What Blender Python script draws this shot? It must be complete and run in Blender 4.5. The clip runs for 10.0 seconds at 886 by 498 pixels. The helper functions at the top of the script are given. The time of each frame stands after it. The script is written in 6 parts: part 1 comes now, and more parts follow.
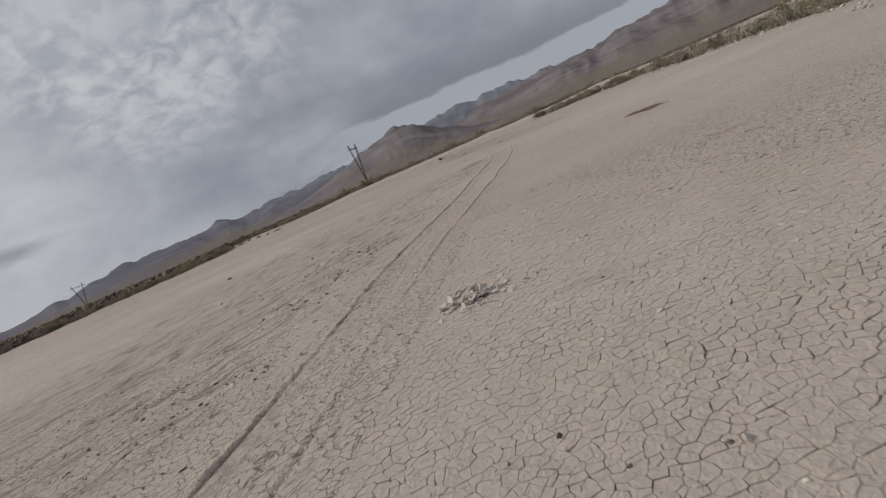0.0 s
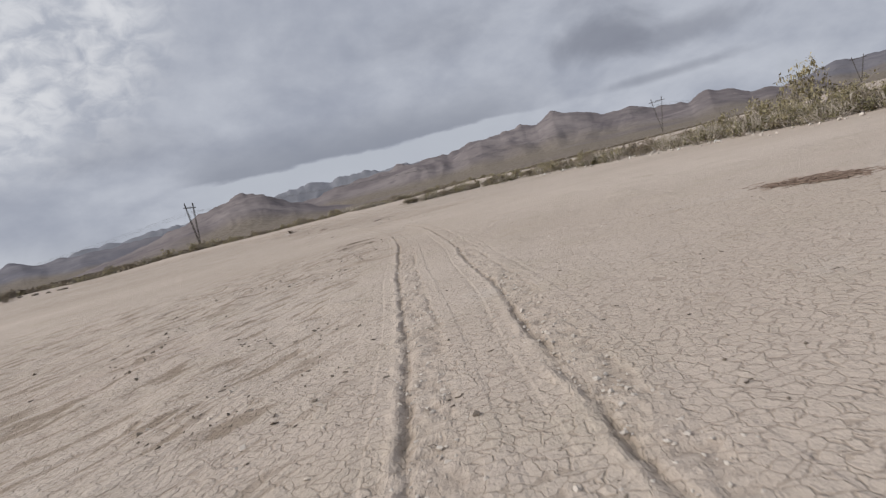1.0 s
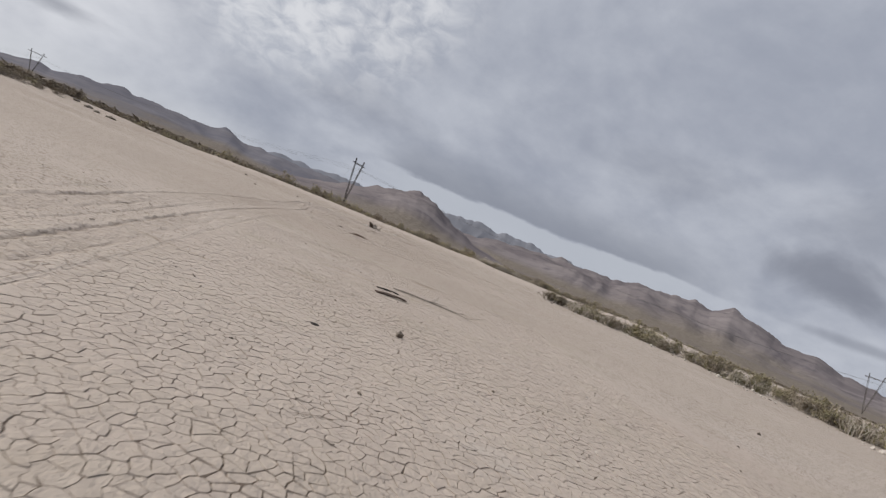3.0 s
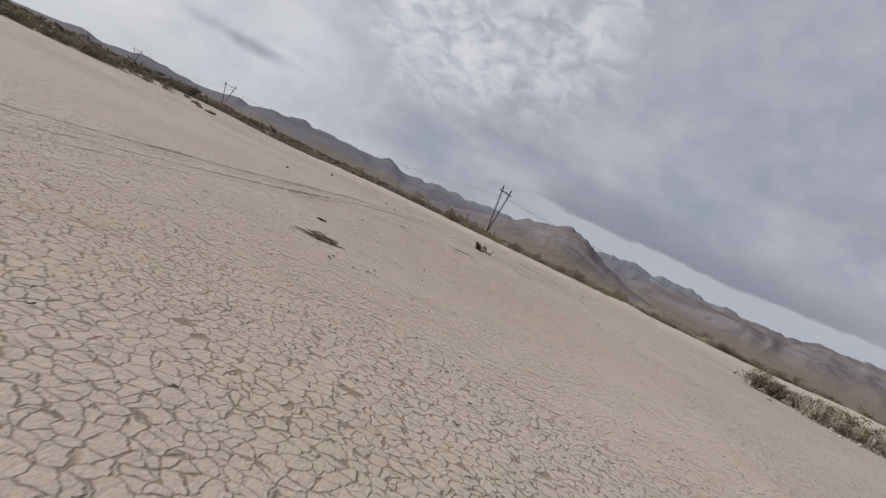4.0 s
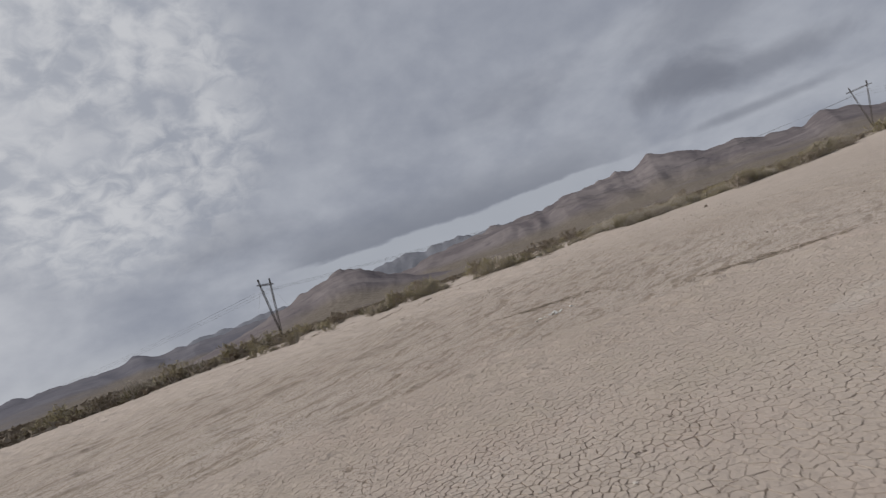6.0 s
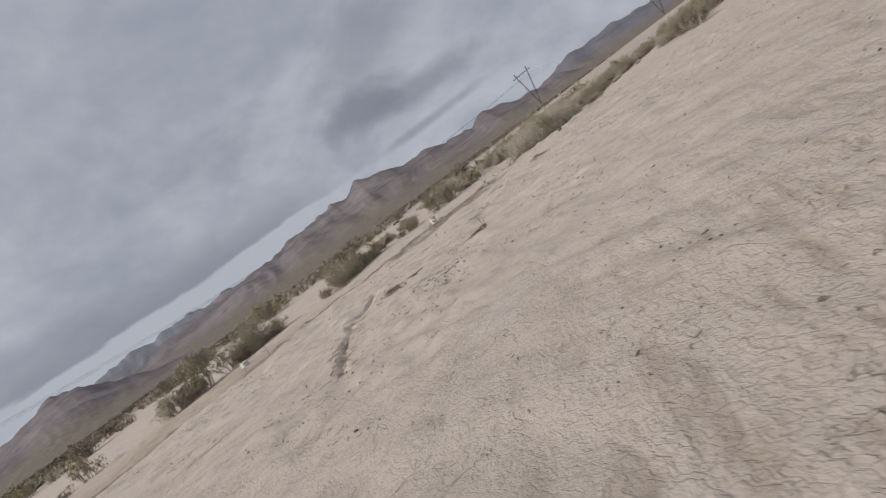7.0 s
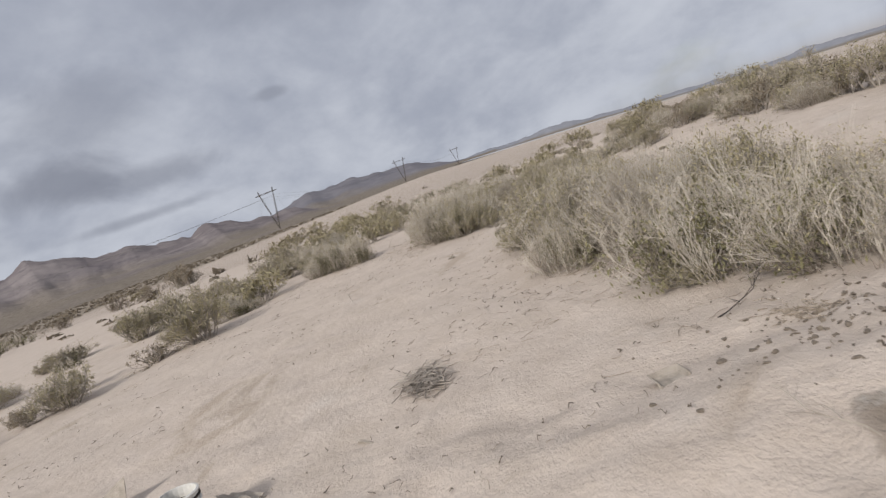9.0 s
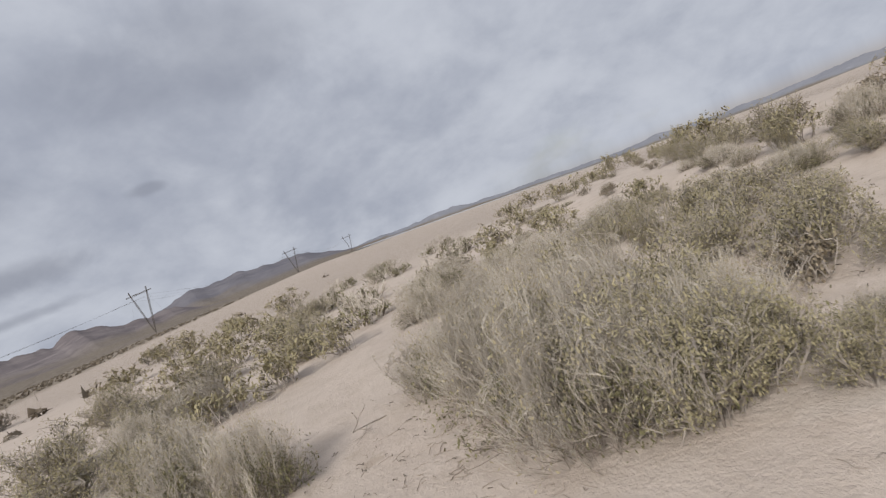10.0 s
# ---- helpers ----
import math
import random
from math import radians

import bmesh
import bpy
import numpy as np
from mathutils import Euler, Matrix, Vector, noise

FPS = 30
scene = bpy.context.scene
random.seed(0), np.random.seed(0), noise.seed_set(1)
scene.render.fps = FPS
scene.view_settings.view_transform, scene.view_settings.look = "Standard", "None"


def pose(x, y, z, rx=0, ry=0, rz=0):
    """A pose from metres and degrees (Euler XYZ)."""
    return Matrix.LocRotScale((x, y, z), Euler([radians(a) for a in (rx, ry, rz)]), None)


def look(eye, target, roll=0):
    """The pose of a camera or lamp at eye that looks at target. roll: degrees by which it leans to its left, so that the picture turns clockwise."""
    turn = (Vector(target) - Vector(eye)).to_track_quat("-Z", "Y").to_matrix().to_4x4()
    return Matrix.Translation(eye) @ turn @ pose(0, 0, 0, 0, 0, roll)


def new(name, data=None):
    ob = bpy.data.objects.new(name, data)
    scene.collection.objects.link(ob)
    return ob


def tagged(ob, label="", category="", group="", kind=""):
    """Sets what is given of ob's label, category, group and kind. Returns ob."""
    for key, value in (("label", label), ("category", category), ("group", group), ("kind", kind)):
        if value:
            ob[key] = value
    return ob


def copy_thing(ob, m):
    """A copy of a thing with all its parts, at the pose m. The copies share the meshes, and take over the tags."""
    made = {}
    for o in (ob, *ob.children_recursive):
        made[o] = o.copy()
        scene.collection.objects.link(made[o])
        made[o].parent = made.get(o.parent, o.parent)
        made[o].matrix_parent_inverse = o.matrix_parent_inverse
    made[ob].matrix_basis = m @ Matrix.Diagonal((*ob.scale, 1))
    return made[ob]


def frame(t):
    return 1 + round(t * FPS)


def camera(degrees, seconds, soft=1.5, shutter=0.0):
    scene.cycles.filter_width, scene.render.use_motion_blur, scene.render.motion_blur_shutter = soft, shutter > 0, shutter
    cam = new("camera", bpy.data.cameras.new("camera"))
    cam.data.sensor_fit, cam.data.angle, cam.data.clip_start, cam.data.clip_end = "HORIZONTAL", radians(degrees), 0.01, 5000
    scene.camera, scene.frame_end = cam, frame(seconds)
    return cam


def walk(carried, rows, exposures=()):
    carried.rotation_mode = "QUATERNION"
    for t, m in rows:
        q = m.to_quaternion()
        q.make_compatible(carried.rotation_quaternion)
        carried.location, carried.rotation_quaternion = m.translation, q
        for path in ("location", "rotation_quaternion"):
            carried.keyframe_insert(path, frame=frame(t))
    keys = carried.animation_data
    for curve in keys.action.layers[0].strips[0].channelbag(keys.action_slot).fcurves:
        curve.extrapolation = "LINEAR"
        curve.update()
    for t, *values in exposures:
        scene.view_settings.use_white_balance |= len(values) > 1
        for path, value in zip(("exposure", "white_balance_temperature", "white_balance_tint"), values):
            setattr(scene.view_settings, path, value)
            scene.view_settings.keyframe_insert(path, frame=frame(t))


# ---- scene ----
# camera: a small drone that banks low over a dry lake bed; rows of seconds, place, yaw, pitch, roll
cam = camera(74.0, 10.0, soft=1.3, shutter=0.03)
PATH = [
    (0, 0.573, 11.301, 1.374, -7.41, -8.78, -23.69),
    (0.5, 0.708, 17.247, 1.137, -17.66, -7.82, -20.74),
    (1, 2.176, 23.260, 1.148, -24.82, -5.82, -13.96),
    (1.5, 4.697, 29.733, 1.320, -27.19, -3.56, -4.94),
    (2, 7.907, 36.792, 1.403, -23.93, -1.56, 4.84),
    (2.5, 11.247, 44.885, 1.143, -18.52, -0.37, 14.08),
    (3, 14.065, 52.490, 0.966, -11.60, -0.34, 22.22),
    (3.2, 14.943, 55.370, 1.001, -8.59, -1.00, 24.49),
    (3.5, 16.240, 59.894, 1.077, -3.88, -2.07, 26.46),
    (3.9, 17.603, 66.185, 1.176, 1.84, -3.16, 26.26),
    (4.3, 18.038, 72.418, 1.185, 5.01, -2.88, 23.94),
    (4.5, 17.878, 75.450, 1.145, 5.35, -2.09, 22.63),
    (5, 17.196, 84.110, 1.343, 2.01, 0.92, 12.01),
    (5.5, 16.410, 94.415, 1.231, -6.47, 3.42, -3.10),
    (5.8, 16.045, 99.594, 1.332, -13.09, 3.44, -13.17),
    (5.9, 16.066, 101.257, 1.357, -15.48, 3.19, -16.24),
    (6, 16.137, 102.903, 1.432, -17.77, 2.71, -19.27),
    (6.2, 16.292, 105.959, 1.575, -22.63, 1.48, -24.39),
    (6.5, 16.371, 111.838, 1.733, -30.04, -0.92, -30.72),
    (6.9, 16.741, 120.714, 1.879, -39.74, -4.82, -35.62),
    (7.3, 18.170, 127.187, 2.117, -48.45, -8.38, -35.90),
    (7.5, 19.262, 128.717, 2.331, -52.30, -9.71, -34.75),
    (8, 22.948, 132.380, 2.531, -58.41, -9.95, -29.22),
    (8.5, 27.343, 135.763, 2.505, -64.42, -8.88, -23.85),
    (9, 32.509, 139.266, 2.273, -72.41, -7.39, -20.42),
    (9.5, 38.776, 142.391, 2.191, -79.35, -5.38, -20.81),
    (10, 44.779, 144.681, 2.348, -85.04, -3.41, -22.85),
]


def flown(x, y, z, yaw, pitch, roll):
    return Matrix.Translation((x, y, z)) @ pose(0, 0, 0, 90 + pitch, 0, yaw) @ pose(0, 0, 0, 0, 0, roll)


walk(cam, [(row[0], flown(*row[1:])) for row in PATH],
     [(0, -0.46), (0.6, -0.12), (1.3, -0.0), (3.2, -0.04), (4.5, -0.24), (5.5, -0.46), (6.2, -0.28), (7.4, -0.12), (8.5, 0.0), (9.5, 0.12), (10, 0.08)])

# ---- node helpers ----


class Tree:
    """A short way to write node trees."""

    def __init__(self, tree):
        self.tree = tree
        tree.nodes.clear()

    def node(self, kind, out=0, **given):
        n = self.tree.nodes.new(kind)
        for key, value in given.items():
            if key == "inputs":
                for k, v in value.items():
                    self.put(n.inputs[k], v)
            else:
                setattr(n, key, value)
        self.last = n
        return n.outputs[out]

    def put(self, socket, v):
        if isinstance(v, bpy.types.NodeSocket):
            self.tree.links.new(v, socket)
        else:
            socket.default_value = v

    def math(self, op, a, b=0.0, c=0.0, clamp=False):
        return self.node("ShaderNodeMath", operation=op, use_clamp=clamp, inputs={0: a, 1: b, 2: c})

    def vec(self, op, a, b=(0, 0, 0), out=0):
        return self.node("ShaderNodeVectorMath", out, operation=op, inputs={0: a, 1: b})

    def step(self, v, a, b, to=(0.0, 1.0)):
        return self.node("ShaderNodeMapRange", interpolation_type="SMOOTHSTEP", inputs={0: v, 1: a, 2: b, 3: to[0], 4: to[1]})

    def mix(self, f, a, b, kind="MIX"):
        n = self.tree.nodes.new("ShaderNodeMix")
        n.data_type, n.blend_type, n.clamp_factor = "RGBA", kind, True
        for k, v in ((0, f), (6, a), (7, b)):
            if k and isinstance(v, tuple) and len(v) == 3:
                v = (*v, 1)
            self.put(n.inputs[k], v)
        return n.outputs[2]

    def noise(self, at, scale, detail=4.0, rough=0.55, warp=0.0, out=0):
        return self.node("ShaderNodeTexNoise", out, inputs={"Vector": at, "Scale": scale, "Detail": detail, "Roughness": rough, "Distortion": warp})

    def bump(self, height, strength, distance, normal=None):
        given = {"Height": height, "Strength": strength, "Distance": distance}
        if normal is not None:
            given["Normal"] = normal
        return self.node("ShaderNodeBump", inputs=given)

    def surface(self, color, rough, normal=None, metal=0.0, spec=0.3):
        given = {"Base Color": color, "Roughness": rough, "Metallic": metal, "Specular IOR Level": spec}
        if normal is not None:
            given["Normal"] = normal
        shader = self.node("ShaderNodeBsdfPrincipled", inputs=given)
        out = self.tree.nodes.new("ShaderNodeOutputMaterial")
        self.tree.links.new(shader, out.inputs[0])


def material(name):
    m = bpy.data.materials.new(name)
    m.use_nodes = True
    return m, Tree(m.node_tree)


# ---- sky and sun ----
SUN_AZ, SUN_EL = -74.0, 33.0          # degrees from north to the east, and above the horizon


def toward(az, el):
    a, e = radians(az), radians(el)
    return Vector((math.sin(a) * math.cos(e), math.cos(a) * math.cos(e), math.sin(e)))


world = bpy.data.worlds.new("overcast_sky")
scene.world = world
world.use_nodes = True
k = Tree(world.node_tree)
way = k.vec("NORMALIZE", k.node("ShaderNodeTexCoord", 0))
sep = k.tree.nodes.new("ShaderNodeSeparateXYZ")
k.tree.links.new(way, sep.inputs[0])
wx, wy, wz = sep.outputs
az = k.math("MULTIPLY", k.math("ARCTAN2", wx, wy), 57.2958)
el = k.math("MULTIPLY", k.math("ARCSINE", wz), 57.2958)
flat = k.math("DIVIDE", 1.0, k.math("ADD", k.math("MAXIMUM", wz, 0.0), 0.55))
sheet = k.vec("SCALE", way)
k.put(k.last.inputs["Scale"], flat)
sheet = k.vec("MULTIPLY", sheet, (1, 1, 0))
big = k.noise(sheet, 1.7, 4, 0.5, 0.9)
mid = k.noise(sheet, 4.6, 5, 0.55, 0.4)
fine = k.noise(sheet, 15.0, 4, 0.6, 0.1)
tone = k.math("ADD", k.math("MULTIPLY", big, 0.55), k.math("ADD", k.math("MULTIPLY", mid, 0.30), k.math("MULTIPLY", fine, 0.15)))
cloud = k.mix(k.step(tone, 0.34, 0.67), (0.33, 0.357, 0.43), (0.51, 0.537, 0.602))
# brighter towards the veiled sun
glow = k.vec("DOT_PRODUCT", way, tuple(toward(SUN_AZ, SUN_EL)), 1)
veil = k.math("MULTIPLY", k.step(glow, 0.38, 0.86), k.step(tone, 0.30, 0.66, (0.55, 1.0)))
cloud = k.mix(veil, cloud, (0.92, 0.92, 0.94))
# a field of small puffs high in the north-west
puffs = k.math("ADD", k.math("MULTIPLY", k.noise(sheet, 24.0, 6, 0.55, 0.5), 0.6), k.math("MULTIPLY", k.noise(sheet, 8.0, 4, 0.5, 0.6), 0.4))
field = k.vec("DOT_PRODUCT", way, tuple(toward(-9, 23)), 1)
field = k.math("MULTIPLY", k.step(field, 0.955, 0.988), k.step(k.noise(sheet, 2.2, 4), 0.30, 0.5))
cloud = k.mix(k.math("MULTIPLY", field, 0.75), cloud, k.mix(k.step(puffs, 0.36, 0.64), (0.40, 0.43, 0.50), (0.74, 0.75, 0.78)))


def dark_cloud(cloud, a, e, wide, high, strength, color=(0.21, 0.225, 0.275)):
    """A darker cloud about the bearing a and the height e, in degrees."""
    u = k.math("DIVIDE", k.math("SUBTRACT", az, a), wide)
    v = k.math("DIVIDE", k.math("SUBTRACT", el, e), high)
    far = k.math("SQRT", k.math("ADD", k.math("MULTIPLY", u, u), k.math("MULTIPLY", v, v)))
    far = k.math("ADD", far, k.math("MULTIPLY", k.math("SUBTRACT", mid, 0.5), 1.6))
    return k.mix(k.math("MULTIPLY", k.step(far, 1.1, 0.2), strength), cloud, color)


for spot in ((43.8, 9.6, 6.0, 2.3, 0.75), (50, 8.2, 6, 1.6, 0.55), (62.4, 11.8, 1.9, 0.6, 0.45), (-26, 6.0, 5.5, 0.9, 0.6), (48, 5.0, 8, 0.6, 0.5),
             (-1, 9.5, 9, 2.2, 0.25), (72, 21, 16, 6, 0.3), (30, 14, 10, 3, 0.25), (46, 14, 9, 4.5, 0.35)):
    cloud = dark_cloud(cloud, *spot)
# a long flat cloud base over the northern hills, with a clear strip under it
wob = k.math("ADD", el, k.math("MULTIPLY", k.math("SUBTRACT", k.noise(k.vec("MULTIPLY", way, (12, 12, 36)), 1.0, 5), 0.5), 1.3))
reach = k.math("MULTIPLY", k.step(az, 1, 7), k.step(az, 42, 29))
edge = k.math("ADD", 5.2, k.math("MULTIPLY", az, -0.004))
over = k.math("SUBTRACT", wob, edge)
base = k.math("MULTIPLY", k.step(over, -0.15, 0.25), k.step(over, 5.0, 0.2))
cloud = k.mix(k.math("MULTIPLY", k.math("MULTIPLY", base, reach), 0.75), cloud, (0.24, 0.26, 0.315))
strip = k.math("MULTIPLY", k.step(over, 0.1, -0.2), reach)
cloud = k.mix(k.math("MULTIPLY", strip, 0.85), cloud, (0.47, 0.50, 0.56))
low = k.math("MULTIPLY", k.step(el, 4.6, 0.8), k.step(az, 8, -16))
cloud = k.mix(k.math("MULTIPLY", low, 0.6), cloud, (0.58, 0.60, 0.64))
cloud = k.mix(k.step(wz, 0.0, -0.05), cloud, (0.36, 0.31, 0.27))
blue = k.node("ShaderNodeTexSky", sky_type="NISHITA", sun_disc=False, sun_elevation=radians(SUN_EL), sun_rotation=radians(SUN_AZ))
gap = k.step(k.noise(sheet, 0.8, 5, 0.6, 0.5), 0.62, 0.78)
sky_cloud = k.node("ShaderNodeBackground", inputs={0: cloud, 1: 1.0})
sky_blue = k.node("ShaderNodeBackground", inputs={0: blue, 1: 0.06})
mixed = k.node("ShaderNodeMixShader", inputs={0: k.math("MULTIPLY", gap, 0.5), 1: sky_cloud, 2: sky_blue})
k.tree.links.new(mixed, k.tree.nodes.new("ShaderNodeOutputWorld").inputs[0])

sun = new("sun", bpy.data.lights.new("sun", "SUN"))
sun.data.energy, sun.data.angle, sun.data.color = 2.65, radians(8), (1.0, 0.96, 0.91)
sun.matrix_world = look(toward(SUN_AZ, SUN_EL) * 300, (0, 0, 0))

# ---- materials ----


def ground_material(name, cracks):
    m, k = material(name)
    at = k.node("ShaderNodeNewGeometry", 0)

    def mask(which):
        return k.node("ShaderNodeAttribute", 2, attribute_name=which)
    wide = k.noise(at, 0.09, 4, 0.55)
    mid = k.noise(at, 0.8, 5, 0.6)
    grain = k.noise(at, 14, 6, 0.65)
    color = k.mix(k.step(wide, 0.3, 0.7), (0.45, 0.378, 0.32), (0.52, 0.446, 0.386))
    color = k.mix(k.math("MULTIPLY", k.step(mid, 0.45, 0.75), 0.45), color, (0.43, 0.37, 0.295))
    color = k.mix(k.math("MULTIPLY", k.step(k.noise(at, 0.25, 4, 0.6), 0.55, 0.7), 0.35), color, (0.47, 0.375, 0.32))
    color = k.mix(k.math("MULTIPLY", mask("sand"), 0.7), color, k.mix(k.step(k.noise(at, 2.3, 5, 0.65), 0.35, 0.7), (0.53, 0.452, 0.391), (0.455, 0.38, 0.319)))
    color = k.mix(k.math("MULTIPLY", mask("scrubby"), 0.85), color, k.mix(k.step(mid, 0.35, 0.65), (0.19, 0.16, 0.125), (0.27, 0.23, 0.18)))
    smear = k.noise(k.vec("MULTIPLY", at, (0.55, 1.0, 1)), 0.75, 5, 0.65, 0.6)
    color = k.mix(k.math("MULTIPLY", k.step(smear, 0.60, 0.72), 0.5), color, (0.315, 0.25, 0.185))
    color = k.mix(k.math("MULTIPLY", k.step(k.noise(at, 0.5, 5, 0.6, 0.5), 0.6, 0.75), 0.4), color, (0.56, 0.51, 0.46))
    color = k.mix(k.math("MULTIPLY", k.step(grain, 0.52, 0.8), 0.4), color, (0.33, 0.27, 0.215))
    speck = k.noise(at, 55, 2, 0.5)
    color = k.mix(k.math("MULTIPLY", k.step(speck, 0.68, 0.75), 0.5), color, (0.24, 0.19, 0.145))
    color = k.mix(k.math("MULTIPLY", mask("wash"), 0.75), color, k.mix(k.step(k.noise(k.vec("MULTIPLY", at, (1, 0.35, 1)), 0.5, 4), 0.4, 0.62), (0.42, 0.342, 0.275), (0.35, 0.278, 0.212)))
    # ruts: dark brown soil, with shading of the hollows painted in
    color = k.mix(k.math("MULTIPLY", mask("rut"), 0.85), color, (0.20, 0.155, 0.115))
    # dark mottled ground: damp patches, brown smears, gully bed and scarp edge
    ragged = k.math("ADD", mask("damp_dark"), k.math("MULTIPLY", k.math("SUBTRACT", k.noise(at, 2.6, 7, 0.72), 0.5), 1.5))
    soak = k.math("MULTIPLY", k.step(ragged, 0.34, 0.62), k.step(mask("damp_dark"), 0.02, 0.2))
    soak = k.math("MULTIPLY", soak, k.math("ADD", 0.12, k.math("MULTIPLY", mask("damp_dark"), 0.88)))
    color = k.mix(k.math("MULTIPLY", soak, 0.86), color, k.mix(k.step(mid, 0.4, 0.6), (0.155, 0.124, 0.096), (0.24, 0.195, 0.152)))
    color = k.mix(k.math("MULTIPLY", k.math("MULTIPLY", soak, k.step(k.noise(at, 1.9, 6, 0.7, 0.4), 0.53, 0.66)), 0.75), color, (0.41, 0.375, 0.335))
    # flaky churned crust: torn streaks, darker in the hollows and paler on the crests
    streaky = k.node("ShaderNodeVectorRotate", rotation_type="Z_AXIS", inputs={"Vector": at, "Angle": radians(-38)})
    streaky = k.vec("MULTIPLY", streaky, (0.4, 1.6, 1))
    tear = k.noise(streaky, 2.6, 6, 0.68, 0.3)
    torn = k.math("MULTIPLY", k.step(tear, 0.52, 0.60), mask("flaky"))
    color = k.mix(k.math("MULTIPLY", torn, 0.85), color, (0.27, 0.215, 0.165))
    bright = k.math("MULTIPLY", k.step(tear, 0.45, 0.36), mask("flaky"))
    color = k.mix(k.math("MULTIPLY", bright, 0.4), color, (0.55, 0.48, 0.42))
    # thin wandering drying cracks and folds of the silt
    stretched = k.vec("MULTIPLY", at, (0.8, 1.5, 1))
    seam = k.math("ABSOLUTE", k.math("SUBTRACT", k.noise(stretched, 0.95, 5, 0.62, 0.5), 0.5))
    seam = k.math("MULTIPLY", k.step(seam, 0.012, 0.003), k.step(k.noise(at, 0.9, 4, 0.6), 0.54, 0.66))
    curl = k.math("ABSOLUTE", k.math("SUBTRACT", k.noise(k.vec("MULTIPLY", at, (1.5, 0.6, 1)), 2.6, 2, 0.5, 0.15), 0.5))
    curl = k.math("MULTIPLY", k.step(curl, 0.016, 0.004), k.step(k.noise(at, 2.2, 4, 0.7), 0.50, 0.62))
    seam = k.math("MULTIPLY", k.math("MAXIMUM", seam, k.math("MULTIPLY", curl, 0.4)), mask("silt"))
    color = k.mix(k.math("MULTIPLY", seam, 0.6), color, (0.22, 0.175, 0.135))
    height = k.math("ADD", k.math("MULTIPLY", mid, 0.5), k.math("MULTIPLY", grain, 0.2))
    clod = k.noise(at, 40, 3, 0.6)
    n = k.bump(k.noise(at, 4.0, 6, 0.75), 0.4, 0.04, k.bump(height, 0.7, 0.14))
    n = k.bump(clod, 0.45, 0.018, n)
    n = k.bump(k.math("MULTIPLY", seam, -1.0), 0.6, 0.03, n)
    n = k.bump(k.math("MULTIPLY", k.math("MULTIPLY", tear, -1.0), mask("flaky")), 0.6, 0.12, n)
    if cracks:
        warp = k.vec("ADD", at, k.vec("MULTIPLY", k.vec("SUBTRACT", k.noise(at, 6.0, 3, 0.6, 0, 1), (0.5, 0.5, 0.5)), (0.15, 0.15, 0)))
        warp = k.vec("MULTIPLY", warp, (1, 1, 0))
        cells = k.node("ShaderNodeTexVoronoi", feature="DISTANCE_TO_EDGE", inputs={"Vector": warp, "Scale": 10.4, "Randomness": 0.9})
        bare = k.math("SUBTRACT", 1.0, mask("plated"))
        worn = k.math("MULTIPLY", k.math("MULTIPLY", mask("cracked"), bare), k.step(k.noise(at, 1.6, 4, 0.65), 0.22, 0.42))
        gap = k.math("MULTIPLY", k.step(cells, 0.055, 0.012), worn)
        color = k.mix(k.math("MULTIPLY", gap, 0.8), color, (0.19, 0.145, 0.105))
        color = k.mix(k.math("MULTIPLY", k.step(mask("plated"), 0.5, 0.9), 0.45), color, (0.24, 0.195, 0.15))
        n = k.bump(k.math("MULTIPLY", gap, -1.0), 0.6, 0.02, n)
    else:
        own = k.node("ShaderNodeNewGeometry", 8)
        color = k.mix(k.math("MULTIPLY", own, 0.16), color, (0.37, 0.305, 0.25))
    k.surface(color, 0.95, n, spec=0.15)
    return m


def plain(name, a, b, scale, rough=0.9, bump=0.3, metal=0.0, depth=0.01):
    """Two tones of one stuff, at two scales, with a fine relief."""
    m, k = material(name)
    at = k.node("ShaderNodeTexCoord", 3)
    n1, n2 = k.noise(at, scale, 5, 0.6), k.noise(at, scale * 7, 4, 0.6)
    pick = k.math("ADD", k.math("MULTIPLY", n1, 0.65), k.math("MULTIPLY", n2, 0.35))
    own = k.node("ShaderNodeObjectInfo", 5)
    color = k.mix(k.step(pick, 0.35, 0.65), a, b)
    color = k.mix(k.math("MULTIPLY", own, 0.25), color, tuple(c * 0.7 for c in a))
    k.surface(color, rough, k.bump(pick, bump, depth), metal)
    return m


def mountain_material(name, a, b, c, apron=(0.215, 0.185, 0.155)):
    m, k = material(name)
    at = k.node("ShaderNodeNewGeometry", 0)
    n1, n2, n3 = k.noise(at, 0.004, 6, 0.6), k.noise(at, 0.02, 6, 0.65), k.noise(at, 0.12, 3, 0.6)
    color = k.mix(k.step(n1, 0.35, 0.65), a, b)
    color = k.mix(k.math("MULTIPLY", k.step(n2, 0.48, 0.68), 0.7), color, c)
    layer = k.noise(k.vec("MULTIPLY", at, (0.002, 0.002, 0.06)), 1.0, 4, 0.6)
    color = k.mix(k.math("MULTIPLY", k.step(layer, 0.5, 0.62), 0.18), color, c)
    pale = k.math("MULTIPLY", k.step(k.noise(at, 0.0075, 6, 0.65, 0.6), 0.52, 0.64), 0.55)
    color = k.mix(pale, color, tuple(v * 1.2 for v in b))
    plain_ = k.mix(k.step(n3, 0.4, 0.65), apron, tuple(v * 0.72 for v in apron))
    color = k.mix(k.node("ShaderNodeAttribute", 2, attribute_name="bare"), plain_, color)
    k.surface(color, 1.0, k.bump(k.math("ADD", n2, k.math("MULTIPLY", n3, 0.3)), 0.5, 10.0), spec=0.0)
    return m


